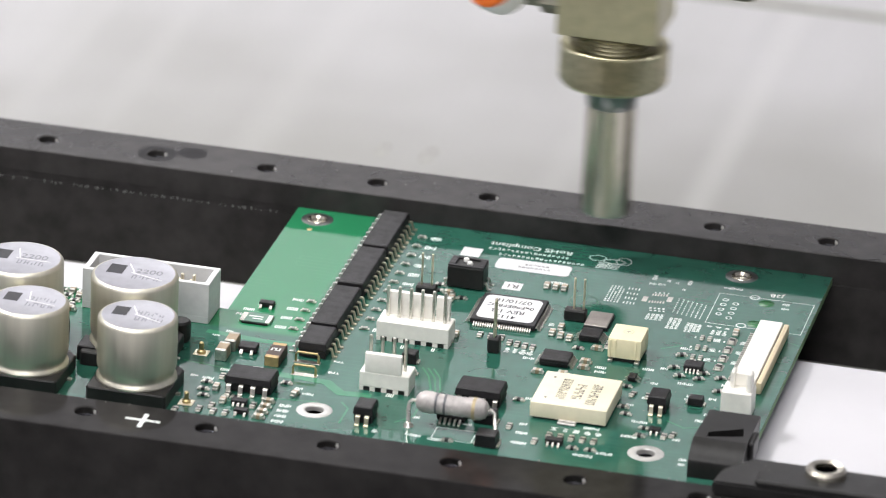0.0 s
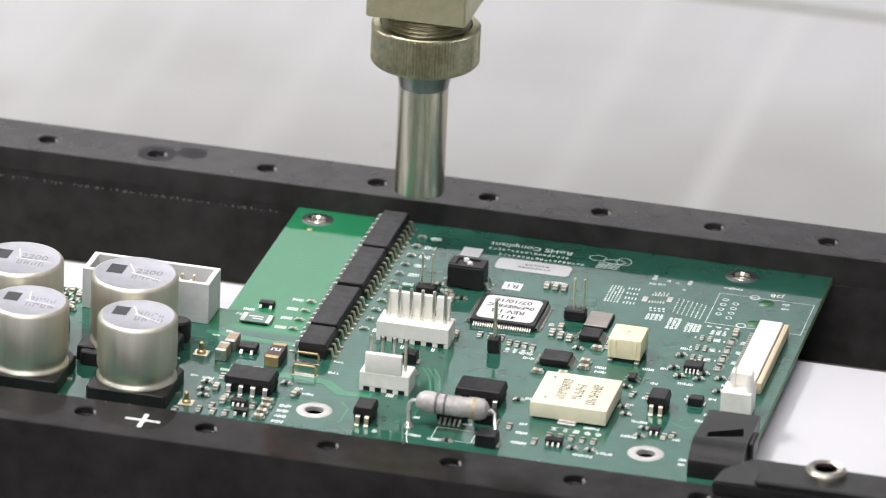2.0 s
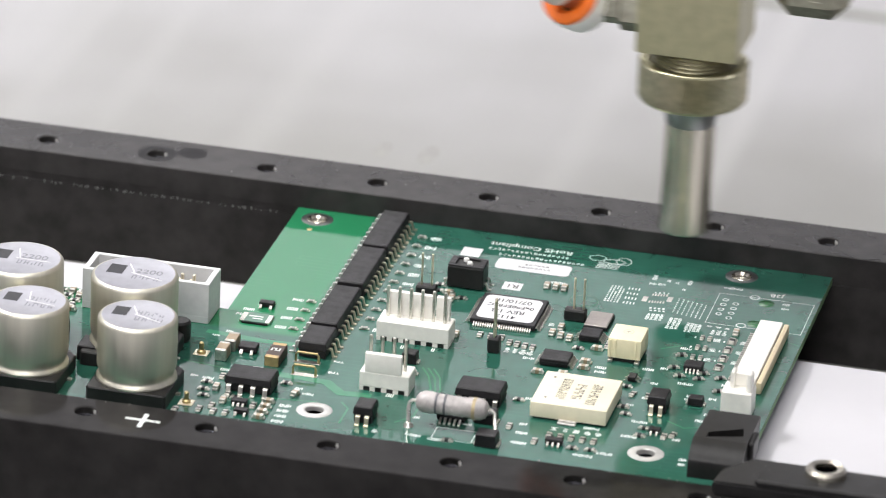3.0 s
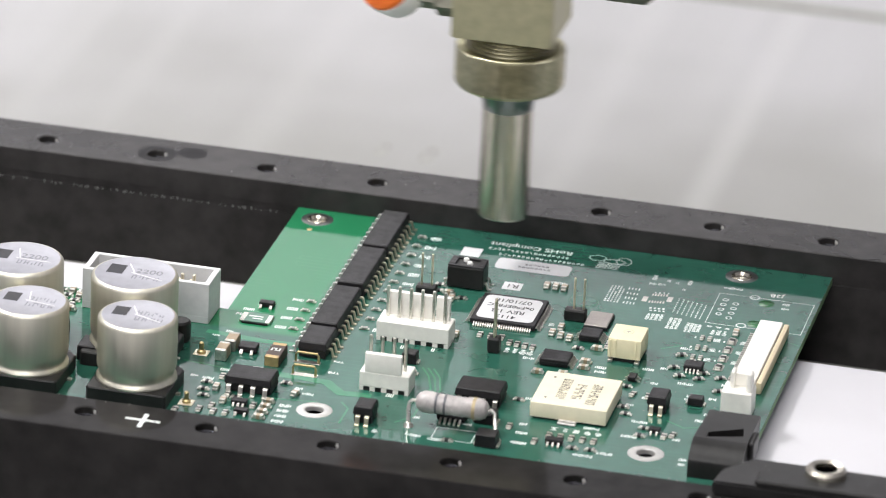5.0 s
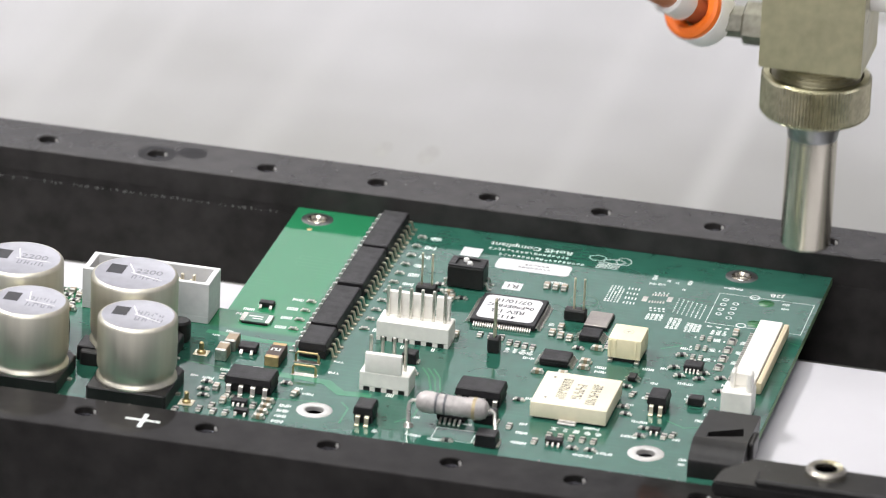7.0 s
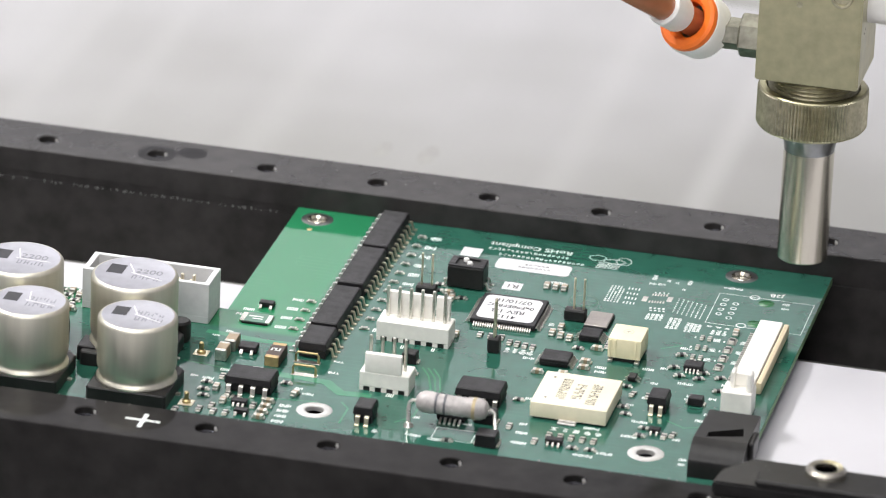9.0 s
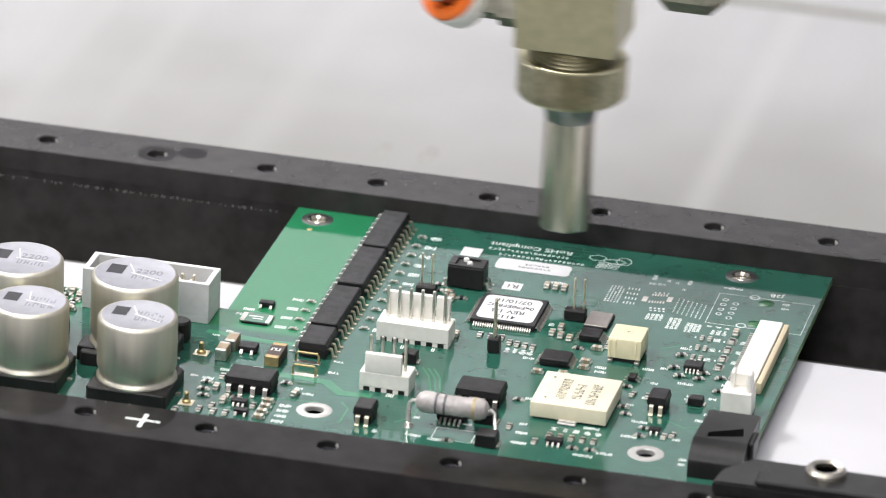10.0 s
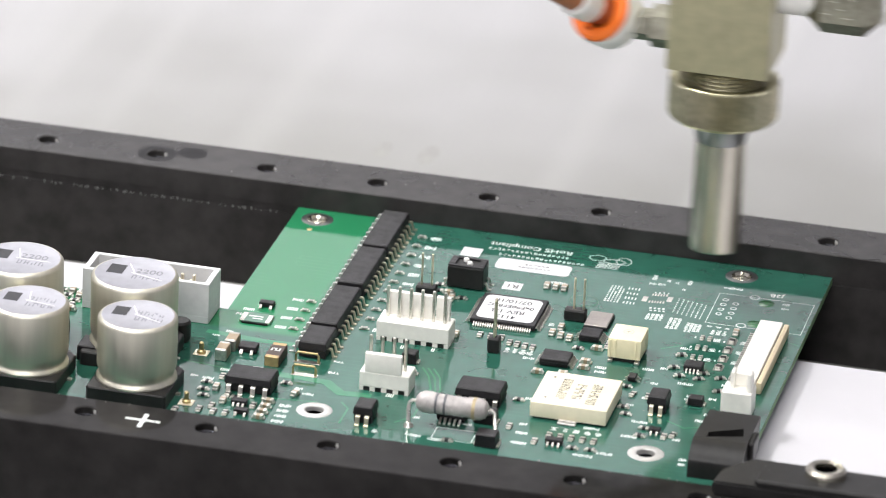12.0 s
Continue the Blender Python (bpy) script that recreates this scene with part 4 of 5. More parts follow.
for i in range(26):
    part("contact", shared(("contact", 0), lambda: block(-1.7, 0.5, -0.22, 0.22, 0.02, 0.55, bevel=0.05), TIN), None, ff, at=place(-3.3, -13.6 + i * 1.08))
js = thing("wire_connector", "small white plastic connector with an upright latch", "connector", 171.3, -80.8)
jb = block(-3.2, 3.1, -2.7, 2.7, 0.05, 5.4, bevel=0.2)
part("housing", jb, WHITE_NYLON, js)
part("cavity_wall", block(-1.2, 2.6, 1.0, 2.6, 5.38, 8.3, bevel=0.2), WHITE_NYLON, js)
part("latch", block(1.6, 2.9, -1.9, 0.9, 5.38, 9.6, bevel=0.3, taper=0.15), WHITE_NYLON, js)
part("latch", block(-1.9, -0.9, -0.6, 2.4, 5.38, 9.0, bevel=0.25, taper=0.1), WHITE_NYLON, js)
bk = thing("power_connector", "black plastic power socket with a latch wedge", "connector", 172.6, -106.6)
slab = plate([(-5.1, -2.3), (5.9, -2.3), (5.9, 11.2), (-4.5, 11.2)], [], 4.4, 6.6, cuts=[[(-2.7, -1.7), (4.5, 0.5), (3.8, 4.2), (-2.7, 0.6)]])
part("top_plate", slab, BLACK_PLASTIC, bk, "black plastic top with a wedge-shaped recess", smooth=None)
body = bmesh.new()
box(body, -4.6, 5.85, -2.3, 11.1, 0.05, 4.398)
part("housing", body, BLACK_PLASTIC, bk)
nose = ribbon([(-2.31, 0.05), (-2.31, 6.6), (-3.4, 6.4), (-4.8, 5.9), (-6.2, 5.0), (-7.4, 3.9), (-7.6, 3.5), (-7.6, 0.05)], 11.0)
part("nose", nose, BLACK_PLASTIC, bk, "sloping rounded front", at=place(0.4, 0), smooth=50)
for k in range(9):
    part("ridge", block(-5.3 if k < 3 else -4.95, -4.6, -6.0 + 1.75 * k, -5.2 + 1.75 * k, 0.05, 2.8 if k < 3 else 4.3, bevel=0.08), BLACK_PLASTIC, bk)
part("side_clip", block(5.9, 7.0, -2.0, 4.2, 2.2, 6.4, bevel=0.3), BLACK_PLASTIC, bk)


# ---- small parts soldered flat ----
def chip_part(name, label, category, body, l, w, h, cap=0.34):
    c = thing(name, label, category, 0, 0, 0, 0, name.replace("_", " ") + "s on the board")
    part("body", block(-l / 2 + l * cap * 0.8, l / 2 - l * cap * 0.8, -w / 2, w / 2, 0.06, h, bevel=0.04), body, c)
    for s in (-1, 1):
        a, b = sorted((s * (l / 2 - l * cap), s * l / 2))
        part("terminal", block(a, b, -w / 2 - 0.02, w / 2 + 0.02, 0.03, h + 0.03, bevel=0.08), TIN, c)
        a, b = sorted((s * (l / 2 - 0.1), s * (l / 2 + 0.35)))
        part("solder_fillet", block(a, b, -w / 2, w / 2, 0.01, h * 0.5, bevel=0.1), TIN, c)
    return c


res_model = chip_part("chip_resistor", "tiny black chip resistor with bright tinned ends", "resistor", BLACK_IC, 1.9, 1.1, 0.55)
cap_model = chip_part("chip_capacitor", "tiny tan ceramic chip capacitor with tinned ends", "capacitor", TAN, 2.0, 1.2, 0.95)
big_model = chip_part("large_chip_resistor", "pale-rimmed black chip resistor", "resistor", BLACK_IC, 2.2, 1.1, 0.6, 0.27)
part("rim", plate(rounded(3.1, 2.0, 0.2), [], 0.012, 0.1), GREY_METAL, big_model, "pale printed frame")
pale_model = chip_part("chip_inductor", "tiny pale chip component with tinned ends", "inductor", GREY_METAL, 1.5, 0.85, 0.55, 0.28)
used = {"w": False, "r": False, "c": False, "b": False}
models = {"w": pale_model, "r": res_model, "c": cap_model, "b": big_model}


def put(kind, x, y, rz=0):
    m = place(x, y, 0, rz)
    if not used[kind]:
        used[kind] = True
        models[kind].matrix_basis = m
        return models[kind]
    return copy_thing(models[kind], m)


marks = []
# beside the long chips
for k in range(11):
    put("w", 88.9, -14.6 - 5.08 * k, 0 if k % 2 else 6)
    marks += caption(91.9, -14.4 - 5.08 * k, 3, True, 1.4)
for k in range(4):
    put("w", 74.9, -55.6 - 4.9 * k, 0)
    marks += caption(72.0, -55.2 - 4.9 * k, 3, True, 1.2)
# rows by the processor and behind it
for k in range(3):
    put("c", 120.4 + 1.9 * k, -31.6, 90)
    put("c", 103.2 + 2.3 * k, -62.0 - 0.2 * k, 90)
    put("r", 112.6 + 2.3 * k, -60.6, 90)
    put("c", 126.8 + 2.0 * k, -55.2 - 0.8 * k, 90)
marks += caption(104, -59.4, 3) + caption(122, -28.8, 4) + caption(98.4, -47, 3) + caption(100.6, -50, 3) + caption(109.2, -53.6, 2) + caption(125.6, -50.4, 2, False) + caption(123.4, -66.4, 3)
for k in range(4):
    put("r", 119.4 + 1.7 * k, -62.6 - 0.3 * k, 90)
    marks += caption(119.6 + 1.7 * k, -66.0, 3, False, 0.8)
for x, y, kd, a in ((98.6, -38.2, "r", 0), (99.0, -41.2, "r", 0), (101.4, -42.0, "c", 0), (102.6, -44.6, "c", 90), (104.6, -43.6, "r", 0), (102.0, -50.4, "r", 0), (133.6, -60.8, "r", 0), (137.4, -60.0, "c", 0), (139.2, -57.8, "r", 90), (139.8, -55.2, "r", 0), (128.2, -75.2, "c", 0), (133.4, -74.6, "c", 0), (136.8, -70.2, "c", 0), (136.6, -67.2, "c", 0), (147.2, -76.2, "r", 0), (128.0, -51.8, "c", 90)):
    put(kd, x, y, a)
marks += caption(140.0, -68.4, 3) + caption(140.4, -70.6, 3) + caption(131.4, -76.4, 3) + caption(124.8, -68.6, 3) + caption(149.6, -66.2, 3) + caption(139.6, -52.0, 2)
# fine rows by the flat-cable socket
for r in range(3):
    for c in range(2):
        put("w", 157.2 + 1.6 * c, -47.3 - 5.05 * r, 90)
    marks += caption(160.3, -47.2 - 5.1 * r, 2, False, 1.2) + [(155.7, -47.0 - 5.1 * r, 0.4, 0.9), (161.9, -47.4 - 5.0 * r, 0.35, 0.8)]
    marks += caption(165.9, -46.9 - 5.2 * r, 2, False, 1.1)
for r in range(4):
    put("b", 163.5 - 0.05 * r, -47.0 - 4.6 * r, 90)
put("c", 163.5, -42.7, 90)
for c in range(3):
    marks += caption(157.4 + 1.9 * c, -40.6, 1, False, 0.9) + caption(158.6 + 1.25 * c, -43.3, 3, False, 0.75)
for x, y in ((154.8, -57.2), (157.5, -60.1), (161.0, -64.9), (154.5, -63.8), (156.4, -67.6), (160.6, -67.8), (164.8, -66.2), (165.6, -72.6)):
    put("r", x, y, 20)
for x, y, n in ((152.7, -64.7, 2), (155.0, -53.4, 3), (158.4, -70.8, 4), (166.4, -69.0, 2), (165.2, -76.4, 2), (161.4, -76.4, 4), (160.8, -78.0, 3), (152.0, -80.2, 2), (149.6, -84.4, 2), (165.8, -84.2, 2), (164.6, -87.6, 2), (153.2, -92.0, 4), (165.2, -106.8, 2), (165.4, -109.0, 2)):
    marks += caption(x, y, n)
# blocks of upright print and bare pads round the empty chip site
for c in range(5):
    for k in range(9):
        if rng.random() < 0.93:
            marks.append((133.5 + 0.68 * c, -26.4 - 1.0 * k, 0.34 * rng.uniform(0.7, 1.2), 0.62 * rng.uniform(0.6, 1.2)))
for c in range(4):
    for k in range(4):
        marks.append((137.2 + 0.72 * c + 0.12 * k, -26.6 - 2.5 * k, 0.28, 1.3 * rng.uniform(0.6, 1.0)))
for c in range(4):
    marks += caption(143.9 + 0.95 * c, -39.7 + 0.1 * c, 4, False, 0.62) + [(143.6 + 0.9 * c, -35.2 + 0.1 * c, 0.5, 0.6), (143.9 + 0.9 * c, -36.4 + 0.1 * c, 0.5, 0.5), (143.0 + 0.9 * c, -27.0 + 0.15 * c, 0.25, 0.9 * rng.uniform(0.5, 1.5))]
for c in range(7):
    for k in range(4):
        marks += [(148.5 + 1.02 * c, -28.6 - 0.28 * c - 2.05 * k, 0.34 * rng.uniform(0.6, 1.2), 0.42), (148.5 + 1.02 * c, -29.5 - 0.28 * c - 2.05 * k, 0.26, 0.42 * rng.uniform(0.6, 1.1))]
for c in range(3):
    marks += caption(148.9 + 0.95 * c, -41.6 + 0.1 * c, 7, False, 0.6)
for c in range(4):
    marks += caption(152.9 + 0.85 * c, -42.6 + 0.1 * c, 6 - c // 2, False, 0.55)
for x, y, n, up in ((141.3, -19.2, 3, 0), (141.5, -22.6, 2, 1), (144.5, -20.1, 1, 1), (146.5, -20.6, 1, 0), (149.0, -19.6, 3, 0), (148.4, -23.6, 1, 1), (143.4, -22.4, 2, 1), (158.4, -19.6, 5, 1), (170.7, -24.4, 2, 1), (170.9, -26.7, 2, 1)):
    marks += caption(x, y, n, bool(up), 0.8)
# in front of the ivory block and near the pale rings
for k in range(5):
    put("r", 137.2 + 2.3 * k, -104.4, 90)
    marks += caption(137.4 + 2.3 * k, -100.6, 2, False, 1.0)
for x, y, kd in ((135.0, -108.0, "r"), (143.0, -108.8, "r"), (146.6, -108.6, "r"), (128.6, -102.6, "r"), (149.2, -79.6, "r"), (148.6, -86.2, "r"), (149.8, -89.4, "r"), (152.4, -79.6, "r"), (154.8, -95.0, "r"), (159.4, -97.6, "r"), (154.6, -98.8, "r"), (161.0, -96.4, "r"), (118.2, -113.2, "r"), (127.6, -89.6, "r"), (103.8, -84.2, "c"), (103.6, -87.0, "r"), (95.2, -84.2, "r"), (83.6, -101.6, "c"), (116.0, -86.0, "r")):
    put(kd, x, y, rng.choice((0, 90, 80)))
for x, y, n in ((131.6, -104.6, 3), (132.0, -109.4, 4), (149.6, -109.0, 4), (152.6, -99.4, 4), (162.0, -98.0, 2), (131.0, -100.4, 2), (145.6, -111.2, 5), (109.6, -104.2, 2), (111.0, -112.6, 4), (116.2, -113.2, 5), (120.0, -104.2, 3), (103.2, -113.2, 2), (95.0, -80.0, 2), (86.0, -100.4, 3), (129.4, -88.0, 2), (144.6, -98.2, 4), (152.2, -72.6, 2)):
    marks += caption(x, y, n, rng.random() < 0.7)
# crowded corner beside the can capacitors
for x, y, kd, a in ((65.2, -104.9, "r", 0), (67.6, -103.6, "c", 90), (66.0, -107.9, "r", 0), (67.3, -97.8, "r", 90), (70.6, -109.4, "c", 90), (67.0, -114.6, "r", 90), (70.0, -114.8, "r", 90), (72.5, -114.8, "r", 90), (79.5, -107.0, "c", 0), (79.5, -109.6, "c", 0), (79.5, -112.2, "c", 0), (79.5, -114.8, "c", 0), (77.0, -109.6, "r", 90), (80.6, -97.0, "r", 0), (62.4, -116.4, "r", 90), (69.0, -112.2, "r", 90), (65.0, -101.4, "r", 0), (70.6, -106.0, "r", 90), (72.6, -107.0, "r", 0)):
    put(kd, x, y, a)
for k in range(4):
    marks += caption(83.1 + 0.1 * k, -107.3 - 2.55 * k, 3, True, 1.1)
marks += caption(64.6, -99.2, 3) + caption(83.6, -98.4, 2) + caption(77.4, -117.4, 4)
for x, y, n in ((67.0, -94.2, 3), (61.6, -98.8, 2), (72.8, -91.2, 3), (63.0, -66.0, 4), (62.6, -75.4, 2), (60.4, -78.0, 2), (69.6, -80.6, 2), (63.4, -63.2, 3)):
    marks += caption(x, y, n)
for k in range(26):
    put("r" if k % 3 else "c", 19.5 + 1.9 * (k % 5) + rng.random(), -66.5 - 2.3 * (k // 5), 90 * (k % 2))
part("reference_print", bars(marks, 0.004, 0.02), HALFTONE, board, "scattered small white reference marks")["kind"] = "stuff"


# Tantalum blocks, gilt clips and test loops
CLIP = mat("matt_gilt_clip", (0.5, 0.36, 0.18), 0.42, 0.6, vary=0.15, grain=0.8)


def tantalum(x, y, l, w, h, rz, body, label):
    c = thing("tantalum_capacitor", label, "capacitor", x, y, 0, rz)
    part("body", block(-l / 2 + 0.35, l / 2 - 0.35, -w / 2, w / 2, 0.1, h, bevel=0.12, taper=0.06), body, c)
    for s in (-1, 1):
        a, b = sorted((s * (l / 2 - 1.2), s * l / 2))
        part("terminal", block(a, b, -w * 0.44, w * 0.44, 0.03, h + 0.06, bevel=0.12), CLIP, c, "gilt end clip")
    part("print_line", bars([(0.4, -0.7, 1.3, 0.35), (0.4, 0.1, 1.3, 0.35), (0.4, 0.9, 1.3, 0.35), (-0.1, -0.3, 0.3, 0.8), (0.9, 0.5, 0.3, 0.8)], h + 0.003, h + 0.02), INK, c)
    return c


tantalum(75.4, -86.2, 7.4, 3.3, 2.2, 90, BROWN, "brown tantalum capacitor with gilt end clips")


def ceramic_block(x, y):
    c = thing("ceramic_block", "tan ceramic block capacitor with tinned ends", "capacitor", x, y, 0, 90, "tan ceramic blocks")
    part("body", block(-1.5, 1.5, -1.15, 1.15, 0.08, 2.6, bevel=0.15), TAN, c)
    for s in (-1, 1):
        a, b = sorted((s * 1.4, s * 2.2))
        part("terminal", block(a, b, -1.2, 1.2, 0.03, 2.65, bevel=0.2), TIN, c)


def gilt_post(x, y):
    c = thing("gilt_post", "gilt upright test post on a tinned pad", "test point", x, y, 0, 0, "gilt test posts")
    part("pad", block(-1.5, 1.5, -1.4, 1.4, 0.02, 0.18, bevel=0.05), LEAD, c)
    part("post", lathe([(0.9, 0.15), (0.9, 0.6), (0.5, 0.9), (0.5, 2.3), (0.35, 2.5), (0, 2.5)], 14), GOLD, c)


ceramic_block(64.7, -88.4)
ceramic_block(65.3, -83.2)
gilt_post(60.0, -87.9)
gilt_post(63.7, -112.3)
cy = thing("crystal", "flat grey-green crystal with dark rim and bright ends", "crystal", 66.4, -68.0)
part("body", block(-2.3, 2.3, -2.2, 2.2, 0.05, 0.62, bevel=0.1), mat("grey_green_lid", (0.09, 0.19, 0.14), 0.4, vary=0.15, grain=1), cy)
part("rim", plate(rounded(5.6, 5.0, 0.4), [], 0.03, 0.4), BLACK_IC, cy)
for s in (-1, 1):
    part("terminal", block(s * 2.6 - 0.7, s * 2.6 + 0.7, -2.0, 2.0, 0.02, 0.6, bevel=0.1), TIN, cy)
part("print_line", bars([(-0.2, 0.4, 3.0, 0.5), (0.3, -0.7, 2.2, 0.4)], 0.624, 0.64), INK, cy)
for x, y in ((81.9, -84.2), (82.9, -90.4)):
    lp = thing("test_loop", "gilt wire test loop soldered to the board", "test point", x, y, 0, 0, "gilt test loops")
    part("wire", tube([(-2.4, -1.3, 0.15), (-2.4, -1.2, 1.6), (-2.1, -1.1, 2.1), (2.1, -1.1, 2.1), (2.4, -1.2, 1.6), (2.4, -1.3, 0.15)], 0.25, 8), GOLD, lp)
    part("pad", block(-2.8, 2.8, -1.9, -0.4, 0.02, 0.12, bevel=0.04), TIN, lp)

# ---- clamp with its screw ----
cl = thing("board_clamp", "black metal clamp bar with a steel thumbscrew", "clamp", 0, 0)
cb = bmesh.new()
pts = [(175.6, -131.5), (176.4, -125.2), (181.5, -118.4), (260, -118.4), (260, -131.5)]
vs = [cb.verts.new((x, y, RAIL_TOP + 0.01)) for x, y in pts]
f = cb.faces.new(vs)
ext = bmesh.ops.extrude_face_region(cb, geom=[f], use_keep_orig=True)
for v in (g for g in ext["geom"] if isinstance(g, bmesh.types.BMVert)):
    v.co.z = 8.2
bmesh.ops.bevel(cb, geom=cb.edges[:], offset=0.4, segments=2, affect="EDGES")
part("bar", cb, BLACK_PLASTIC, cl)
part("step", block(184, 262, -131.2, -126.5, 8.1, 9.6, bevel=0.4), BLACK_PLASTIC, cl)
part("thumbscrew", lathe([(0, 9.0), (2.1, 9.0), (2.3, 11.0), (3.4, 11.2), (4.0, 10.6), (4.1, 9.2), (3.7, 8.21)], 32), STEEL, cl, "steel thumbscrew with a hollow head", at=place(196.8, -124.4))
# Dark cup puts the shade of the hollow into the colour.
part("socket", lathe([(2.02, 10.2), (1.9, 9.02), (0, 9.02)], 24), HOLE, cl, "dark cup painted for the shade in the screw head", at=place(196.8, -124.4))

for k in range(22):
    part("speck", speck, None, cl, at=place(dust.uniform(180, 215), dust.uniform(-126, -119.5), 8.2) @ Matrix.Diagonal((dust.uniform(0.5, 3.0), dust.uniform(0.4, 0.9), 1, 1)))

# ---- the spray head ----
head = thing("spray_head", "nickel spray head with a steel nozzle and knurled collar", "spray nozzle")
part("nozzle", lathe([(3.6, 0.0), (5.1, 0.0), (5.35, 0.3), (5.35, 24.6)], 48), STEEL, head, "polished steel nozzle tube")
# Darker than the tube: the dark reflection in the flare is put into the colour.
part("nozzle_shoulder", lathe([(5.36, 24.5), (5.4, 25.2), (5.6, 26.2), (6.1, 28.0), (7.0, 30.0), (7.0, 33.0)], 48), SHOULDER, head, "flared steel shoulder darkened for its reflection")
part("bore", lathe([(3.6, 0.0), (3.3, 0.6), (3.3, 20), (0, 20)], 32), BLACK_IC, head)


def ridge(i, z):
    return 0.0 if i % 2 else 0.36


part("collar", lathe([(6.4, 29.8), (10.6, 29.8), (11.15, 30.1), (11.4, 30.7)], 128), NICKEL, head)
part("knurling", lathe([(11.05, 30.4), (11.28, 30.7), (11.28, 38.3), (11.05, 38.6)], 204, ridge), KNURL, head, "knurled worn nickel band", smooth=None)
part("collar", lathe([(11.3, 38.4), (11.3, 38.65), (11.1, 38.85), (9.9, 38.85), (9.6, 38.2)], 128), NICKEL, head)
part("thread", lathe([(9.4, 37.6)] + [q for k in range(6) for q in ((9.5, 38.0 + 0.9 * k), (9.0, 38.45 + 0.9 * k))] + [(9.0, 45)], 64), THREAD, head, smooth=None)
vb = bmesh.new()
pts = [(-10.9, -10), (10.7, -10), (10.7, 10), (-10.9, 10)]
vs = [vb.verts.new((x, y, 42.4)) for x, y in pts]
f = vb.faces.new(vs)
ext = bmesh.ops.extrude_face_region(vb, geom=[f], use_keep_orig=True)
for v in (g for g in ext["geom"] if isinstance(g, bmesh.types.BMVert)):
    v.co.z = 110.0
bmesh.ops.bevel(vb, geom=vb.edges[:], offset=0.3, segments=2, affect="EDGES")
vblock = part("valve_block", vb, NICKEL, head, "square nickel-plated brass valve block")
for px, pz, r in ((-2.5, 60, 0.5), (-5.5, 72, 0.4), (4.5, 66, 0.35)):
    part("pit", lathe([(0, 0.02), (r, 0.03), (r * 1.4, 0)], 10), KNURL, vblock, at=place(px, -10.0, pz, 0, 90))
part("port", lathe([(0, 0.05), (1.5, 0.05), (1.6, 0.5), (2.1, 0.55), (2.3, 0.3), (2.35, 0.0)], 28), KNURL, vblock, "round screw port in the block", at=place(6.2, -10.0, 62.6, 0, 90))
# Unseen body above the block, widened to cast a broad soft shadow.
part("valve_body", lathe([(9, 110), (15, 112), (15, 130), (22, 134), (22, 300), (9, 304), (9, 420), (0, 420)], 40), CAST, head)
turn = place(-10.9, -1.0, 48.4, 0, 0, -90)
part("nipple", lathe([(3.0, -0.5), (4.6, 0.0), (4.6, 4.6), (4.2, 5.0), (3.4, 5.2), (3.4, 12.0), (0, 12.0)], 6), CAST, head, at=turn @ place(0, 0, 0, 14), smooth=None)
aim = Vector((-0.41, -0.75, 0.52)).to_track_quat("Z", "Y").to_matrix().to_4x4()
ring_at = Matrix.Translation((-0.0262, -0.003, 0.0508)) @ aim @ Matrix.Scale(1.12, 4)
fb = part("fitting_body", lathe([(0, -6.4), (4.8, -6.2), (6.1, -4.6), (6.3, -0.6), (6.1, 0.1), (5.7, 0.2)], 40), WHITE_PLASTIC, head, "white plastic push-in fitting", at=ring_at)
part("release_ring", lathe([(5.9, 0.0), (6.05, 0.5), (5.9, 1.3), (5.3, 1.75), (4.2, 1.7), (3.55, 1.1), (3.4, 0.2), (3.4, -2.0)], 40), ORANGE, fb, "orange release ring")
part("hose_sleeve", lathe([(2.9, 4.4), (3.35, 4.3), (3.5, 4.7), (3.5, 9.6), (3.2, 9.9), (2.7, 9.9)], 28), WHITE_PLASTIC, fb, "white sleeve on the hose")
along = [aim.to_3x3() @ Vector((0, 0, 1.12 * d)) + Vector((-26.2, -3.0, 50.8)) for d in (-1.5, 4, 10, 16, 22)]
part("hose", tube([*along, (-42, -27, 72), (-46, -31, 84), (-48, -33, 110), (-46, -31, 170), (-38, -22, 260), (-24, -10, 360)], 3.08, 16), AMBER, head, "amber feed hose bending upwards")
part("neck", lathe([(3.2, -2.4), (4.2, -2.3), (4.2, 3.6), (3.6, 4.0), (3.6, 6.0)], 28), WHITE_PLASTIC, head, "white plastic neck of a fitting", at=place(13.0, 0, 58.6, 0, 0, 90))
el = block(16.4, 32.2, -5.2, 5.2, 51.8, 68.0, bevel=3.4, segs=1)
elb = part("elbow", el, CAST, head, "dull nickel elbow fitting with chamfered corners")
for mx, mz, ml in ((21.0, 57.2, 1.6), (24.2, 58.4, 1.1), (25.6, 56.6, 1.9), (22.4, 60.0, 1.3), (26.4, 60.8, 1.0)):
    part("scratch", block(mx - ml / 2, mx + ml / 2, -5.23, -5.19, mz - 0.12, mz + 0.12), ALU, elb)

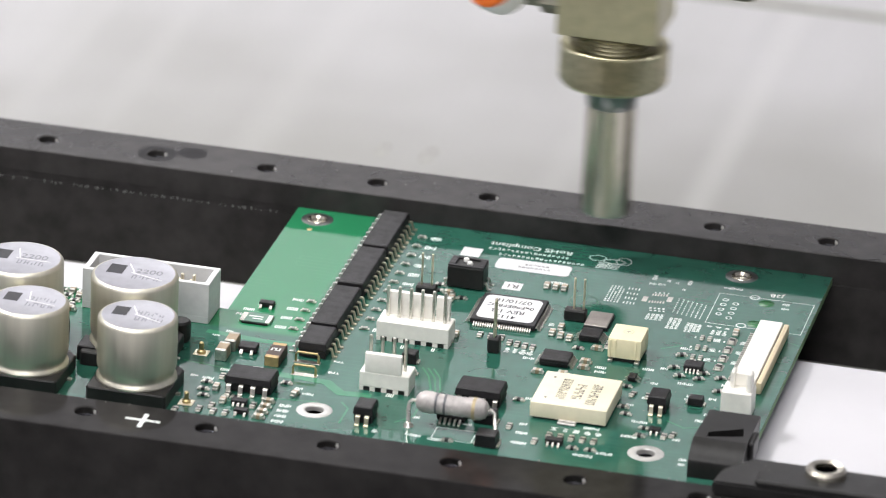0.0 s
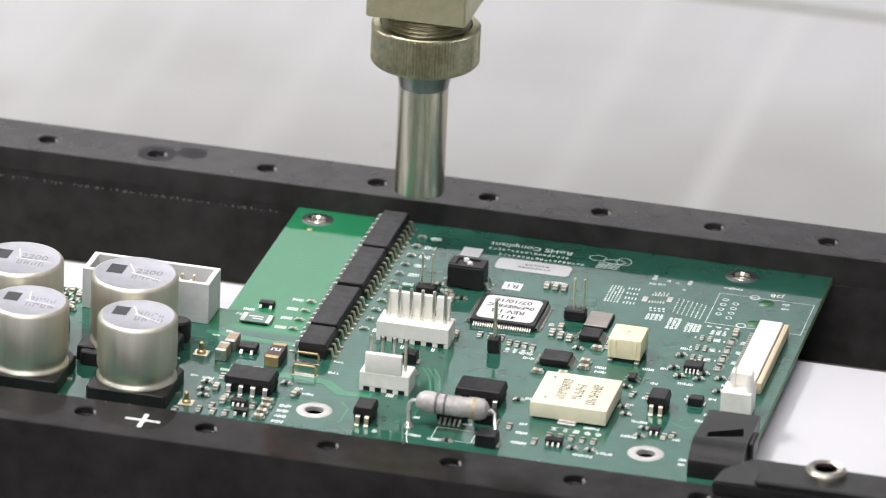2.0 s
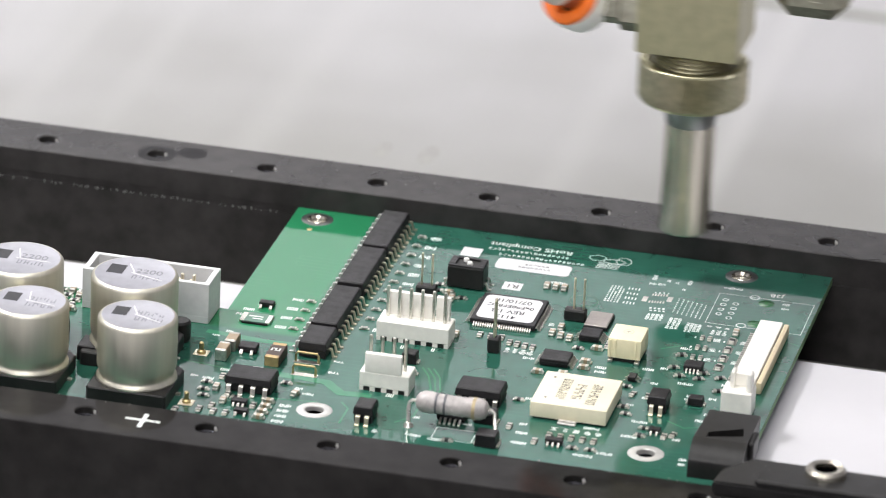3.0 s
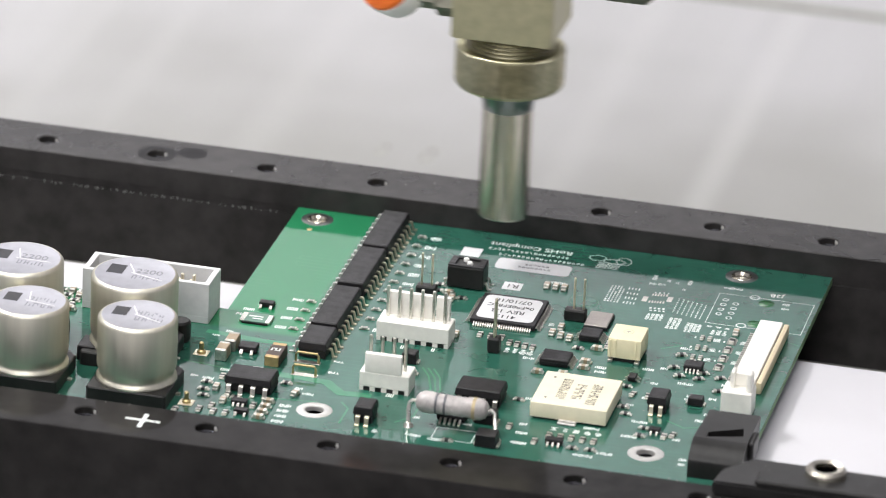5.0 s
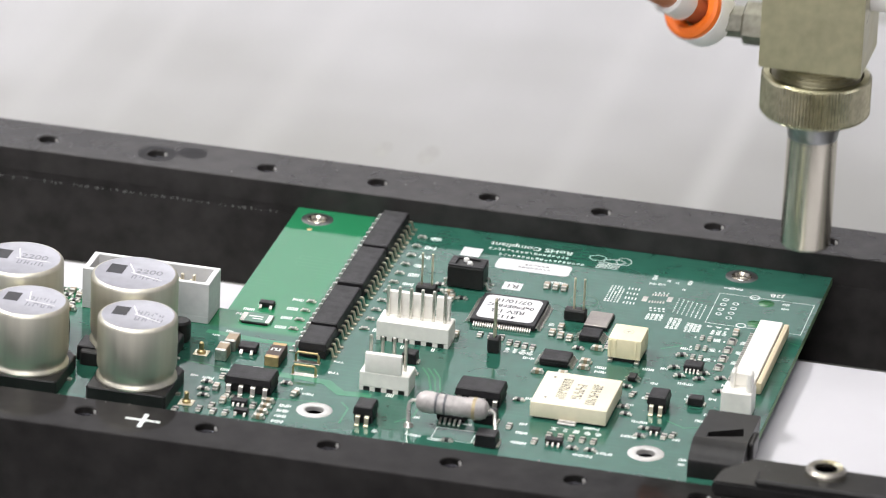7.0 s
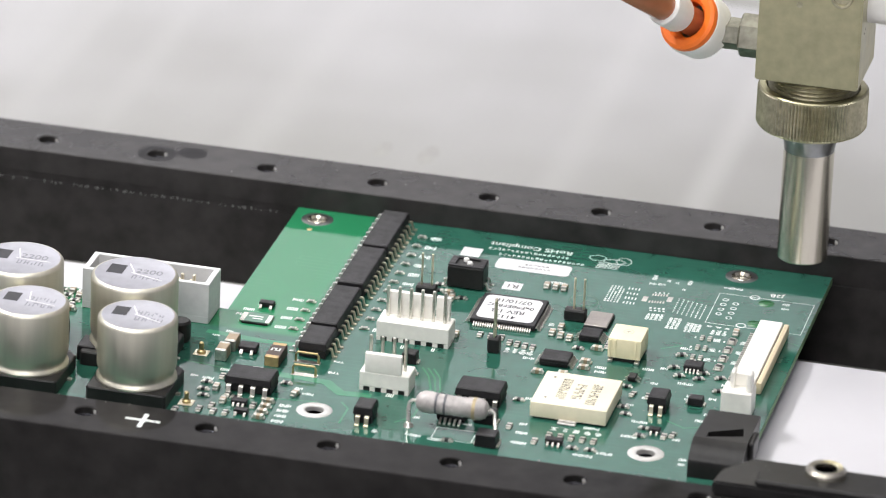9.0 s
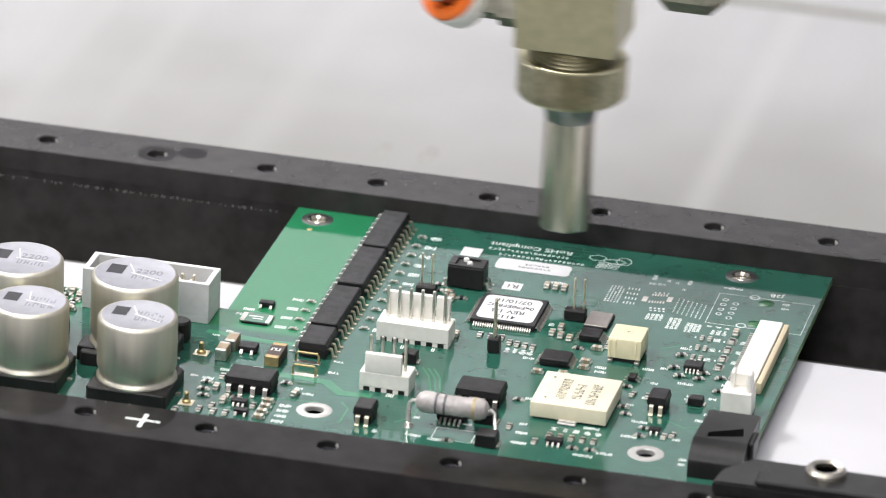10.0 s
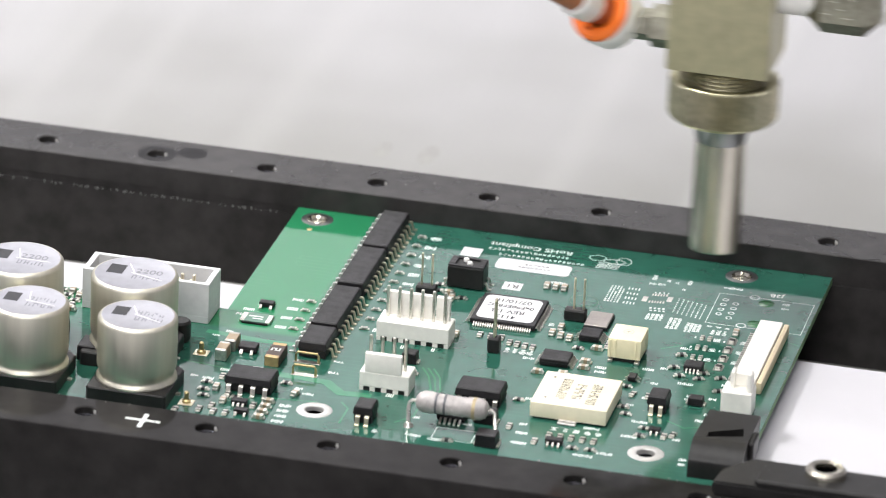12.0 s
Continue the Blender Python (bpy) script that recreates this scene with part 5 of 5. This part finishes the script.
TIP_Z = 12.2
TIP_PATH = [
    (0, 128.8, -14.5), (0.1, 134.8, -14.2), (0.2, 140.9, -14.2), (0.3, 147.1, -14.3), (0.37, 150.5, -14.5), (0.5, 150.6, -16.0),
    (0.6, 150.0, -16.5), (0.7, 146.7, -16.4), (0.8, 140.8, -16.5), (0.9, 134.8, -16.3), (1, 130.3, -16.1), (1.5, 101.5, -15.8),
    (1.6, 94.3, -15.6), (1.7, 89.0, -16.4), (1.8, 88.5, -16.9), (2, 88.4, -17.6), (2.1, 93.6, -18.1), (2.2, 100.4, -18.1),
    (2.3, 107.0, -18.4), (2.5, 117.4, -18.4), (2.9, 142.0, -18.7), (3, 146.8, -18.9), (3.1, 150.4, -19.0), (3.2, 150.2, -20.3),
    (3.3, 149.1, -21.0), (3.4, 143.8, -21.3), (3.85, 118.3, -21.4), (4.25, 95.3, -21.2), (4.35, 89.9, -21.1), (4.5, 89.5, -21.9),
    (4.66, 90.0, -22.3), (4.8, 97.7, -22.3), (4.9, 104.0, -22.7), (5, 108.3, -23.6), (5.5, 137.6, -23.5), (5.7, 150.1, -23.4),
    (5.9, 162.9, -23.3), (6, 167.5, -23.2), (6.1, 173.1, -23.3), (6.2, 174.5, -23.5), (6.3, 174.6, -23.1), (6.4, 174.7, -17.7),
    (6.5, 174.7, -14.5), (6.6, 174.0, -10.1), (6.7, 173.0, -9.7), (6.8, 172.8, -9.8), (6.9, 172.6, -14.2), (7, 172.9, -18.3),
    (7.1, 171.9, -22.8), (7.17, 171.1, -23.3), (7.25, 170.7, -23.5), (7.35, 166.9, -23.5), (7.75, 142.9, -23.2), (7.85, 138.2, -23.2),
    (7.98, 137.9, -23.9), (8.05, 141.7, -24.2), (8.45, 171.4, -20.4), (8.55, 173.7, -12.6), (8.65, 173.4, -10.7), (8.8, 172.9, -18.3),
    (8.9, 173.1, -23.0), (9, 173.5, -25.4), (9.1, 173.2, -25.8), (9.2, 167.3, -25.6), (9.3, 160.9, -25.0), (9.5, 151.7, -25.1),
    (10, 122.1, -25.1), (10.5, 93.3, -24.9), (10.6, 88.0, -25.0), (10.7, 87.7, -25.4), (10.8, 87.6, -25.4), (10.9, 90.4, -25.8),
    (11, 96.0, -25.9), (11.25, 110.7, -26.0), (11.5, 125.4, -26.2), (12, 154.8, -26.2),
]


def motions():
    """The head sprays in passes along the rails; each pass lies a little nearer."""
    walk(head, [(t, place(x, y, TIP_Z)) for t, x, y in TIP_PATH])


motions()
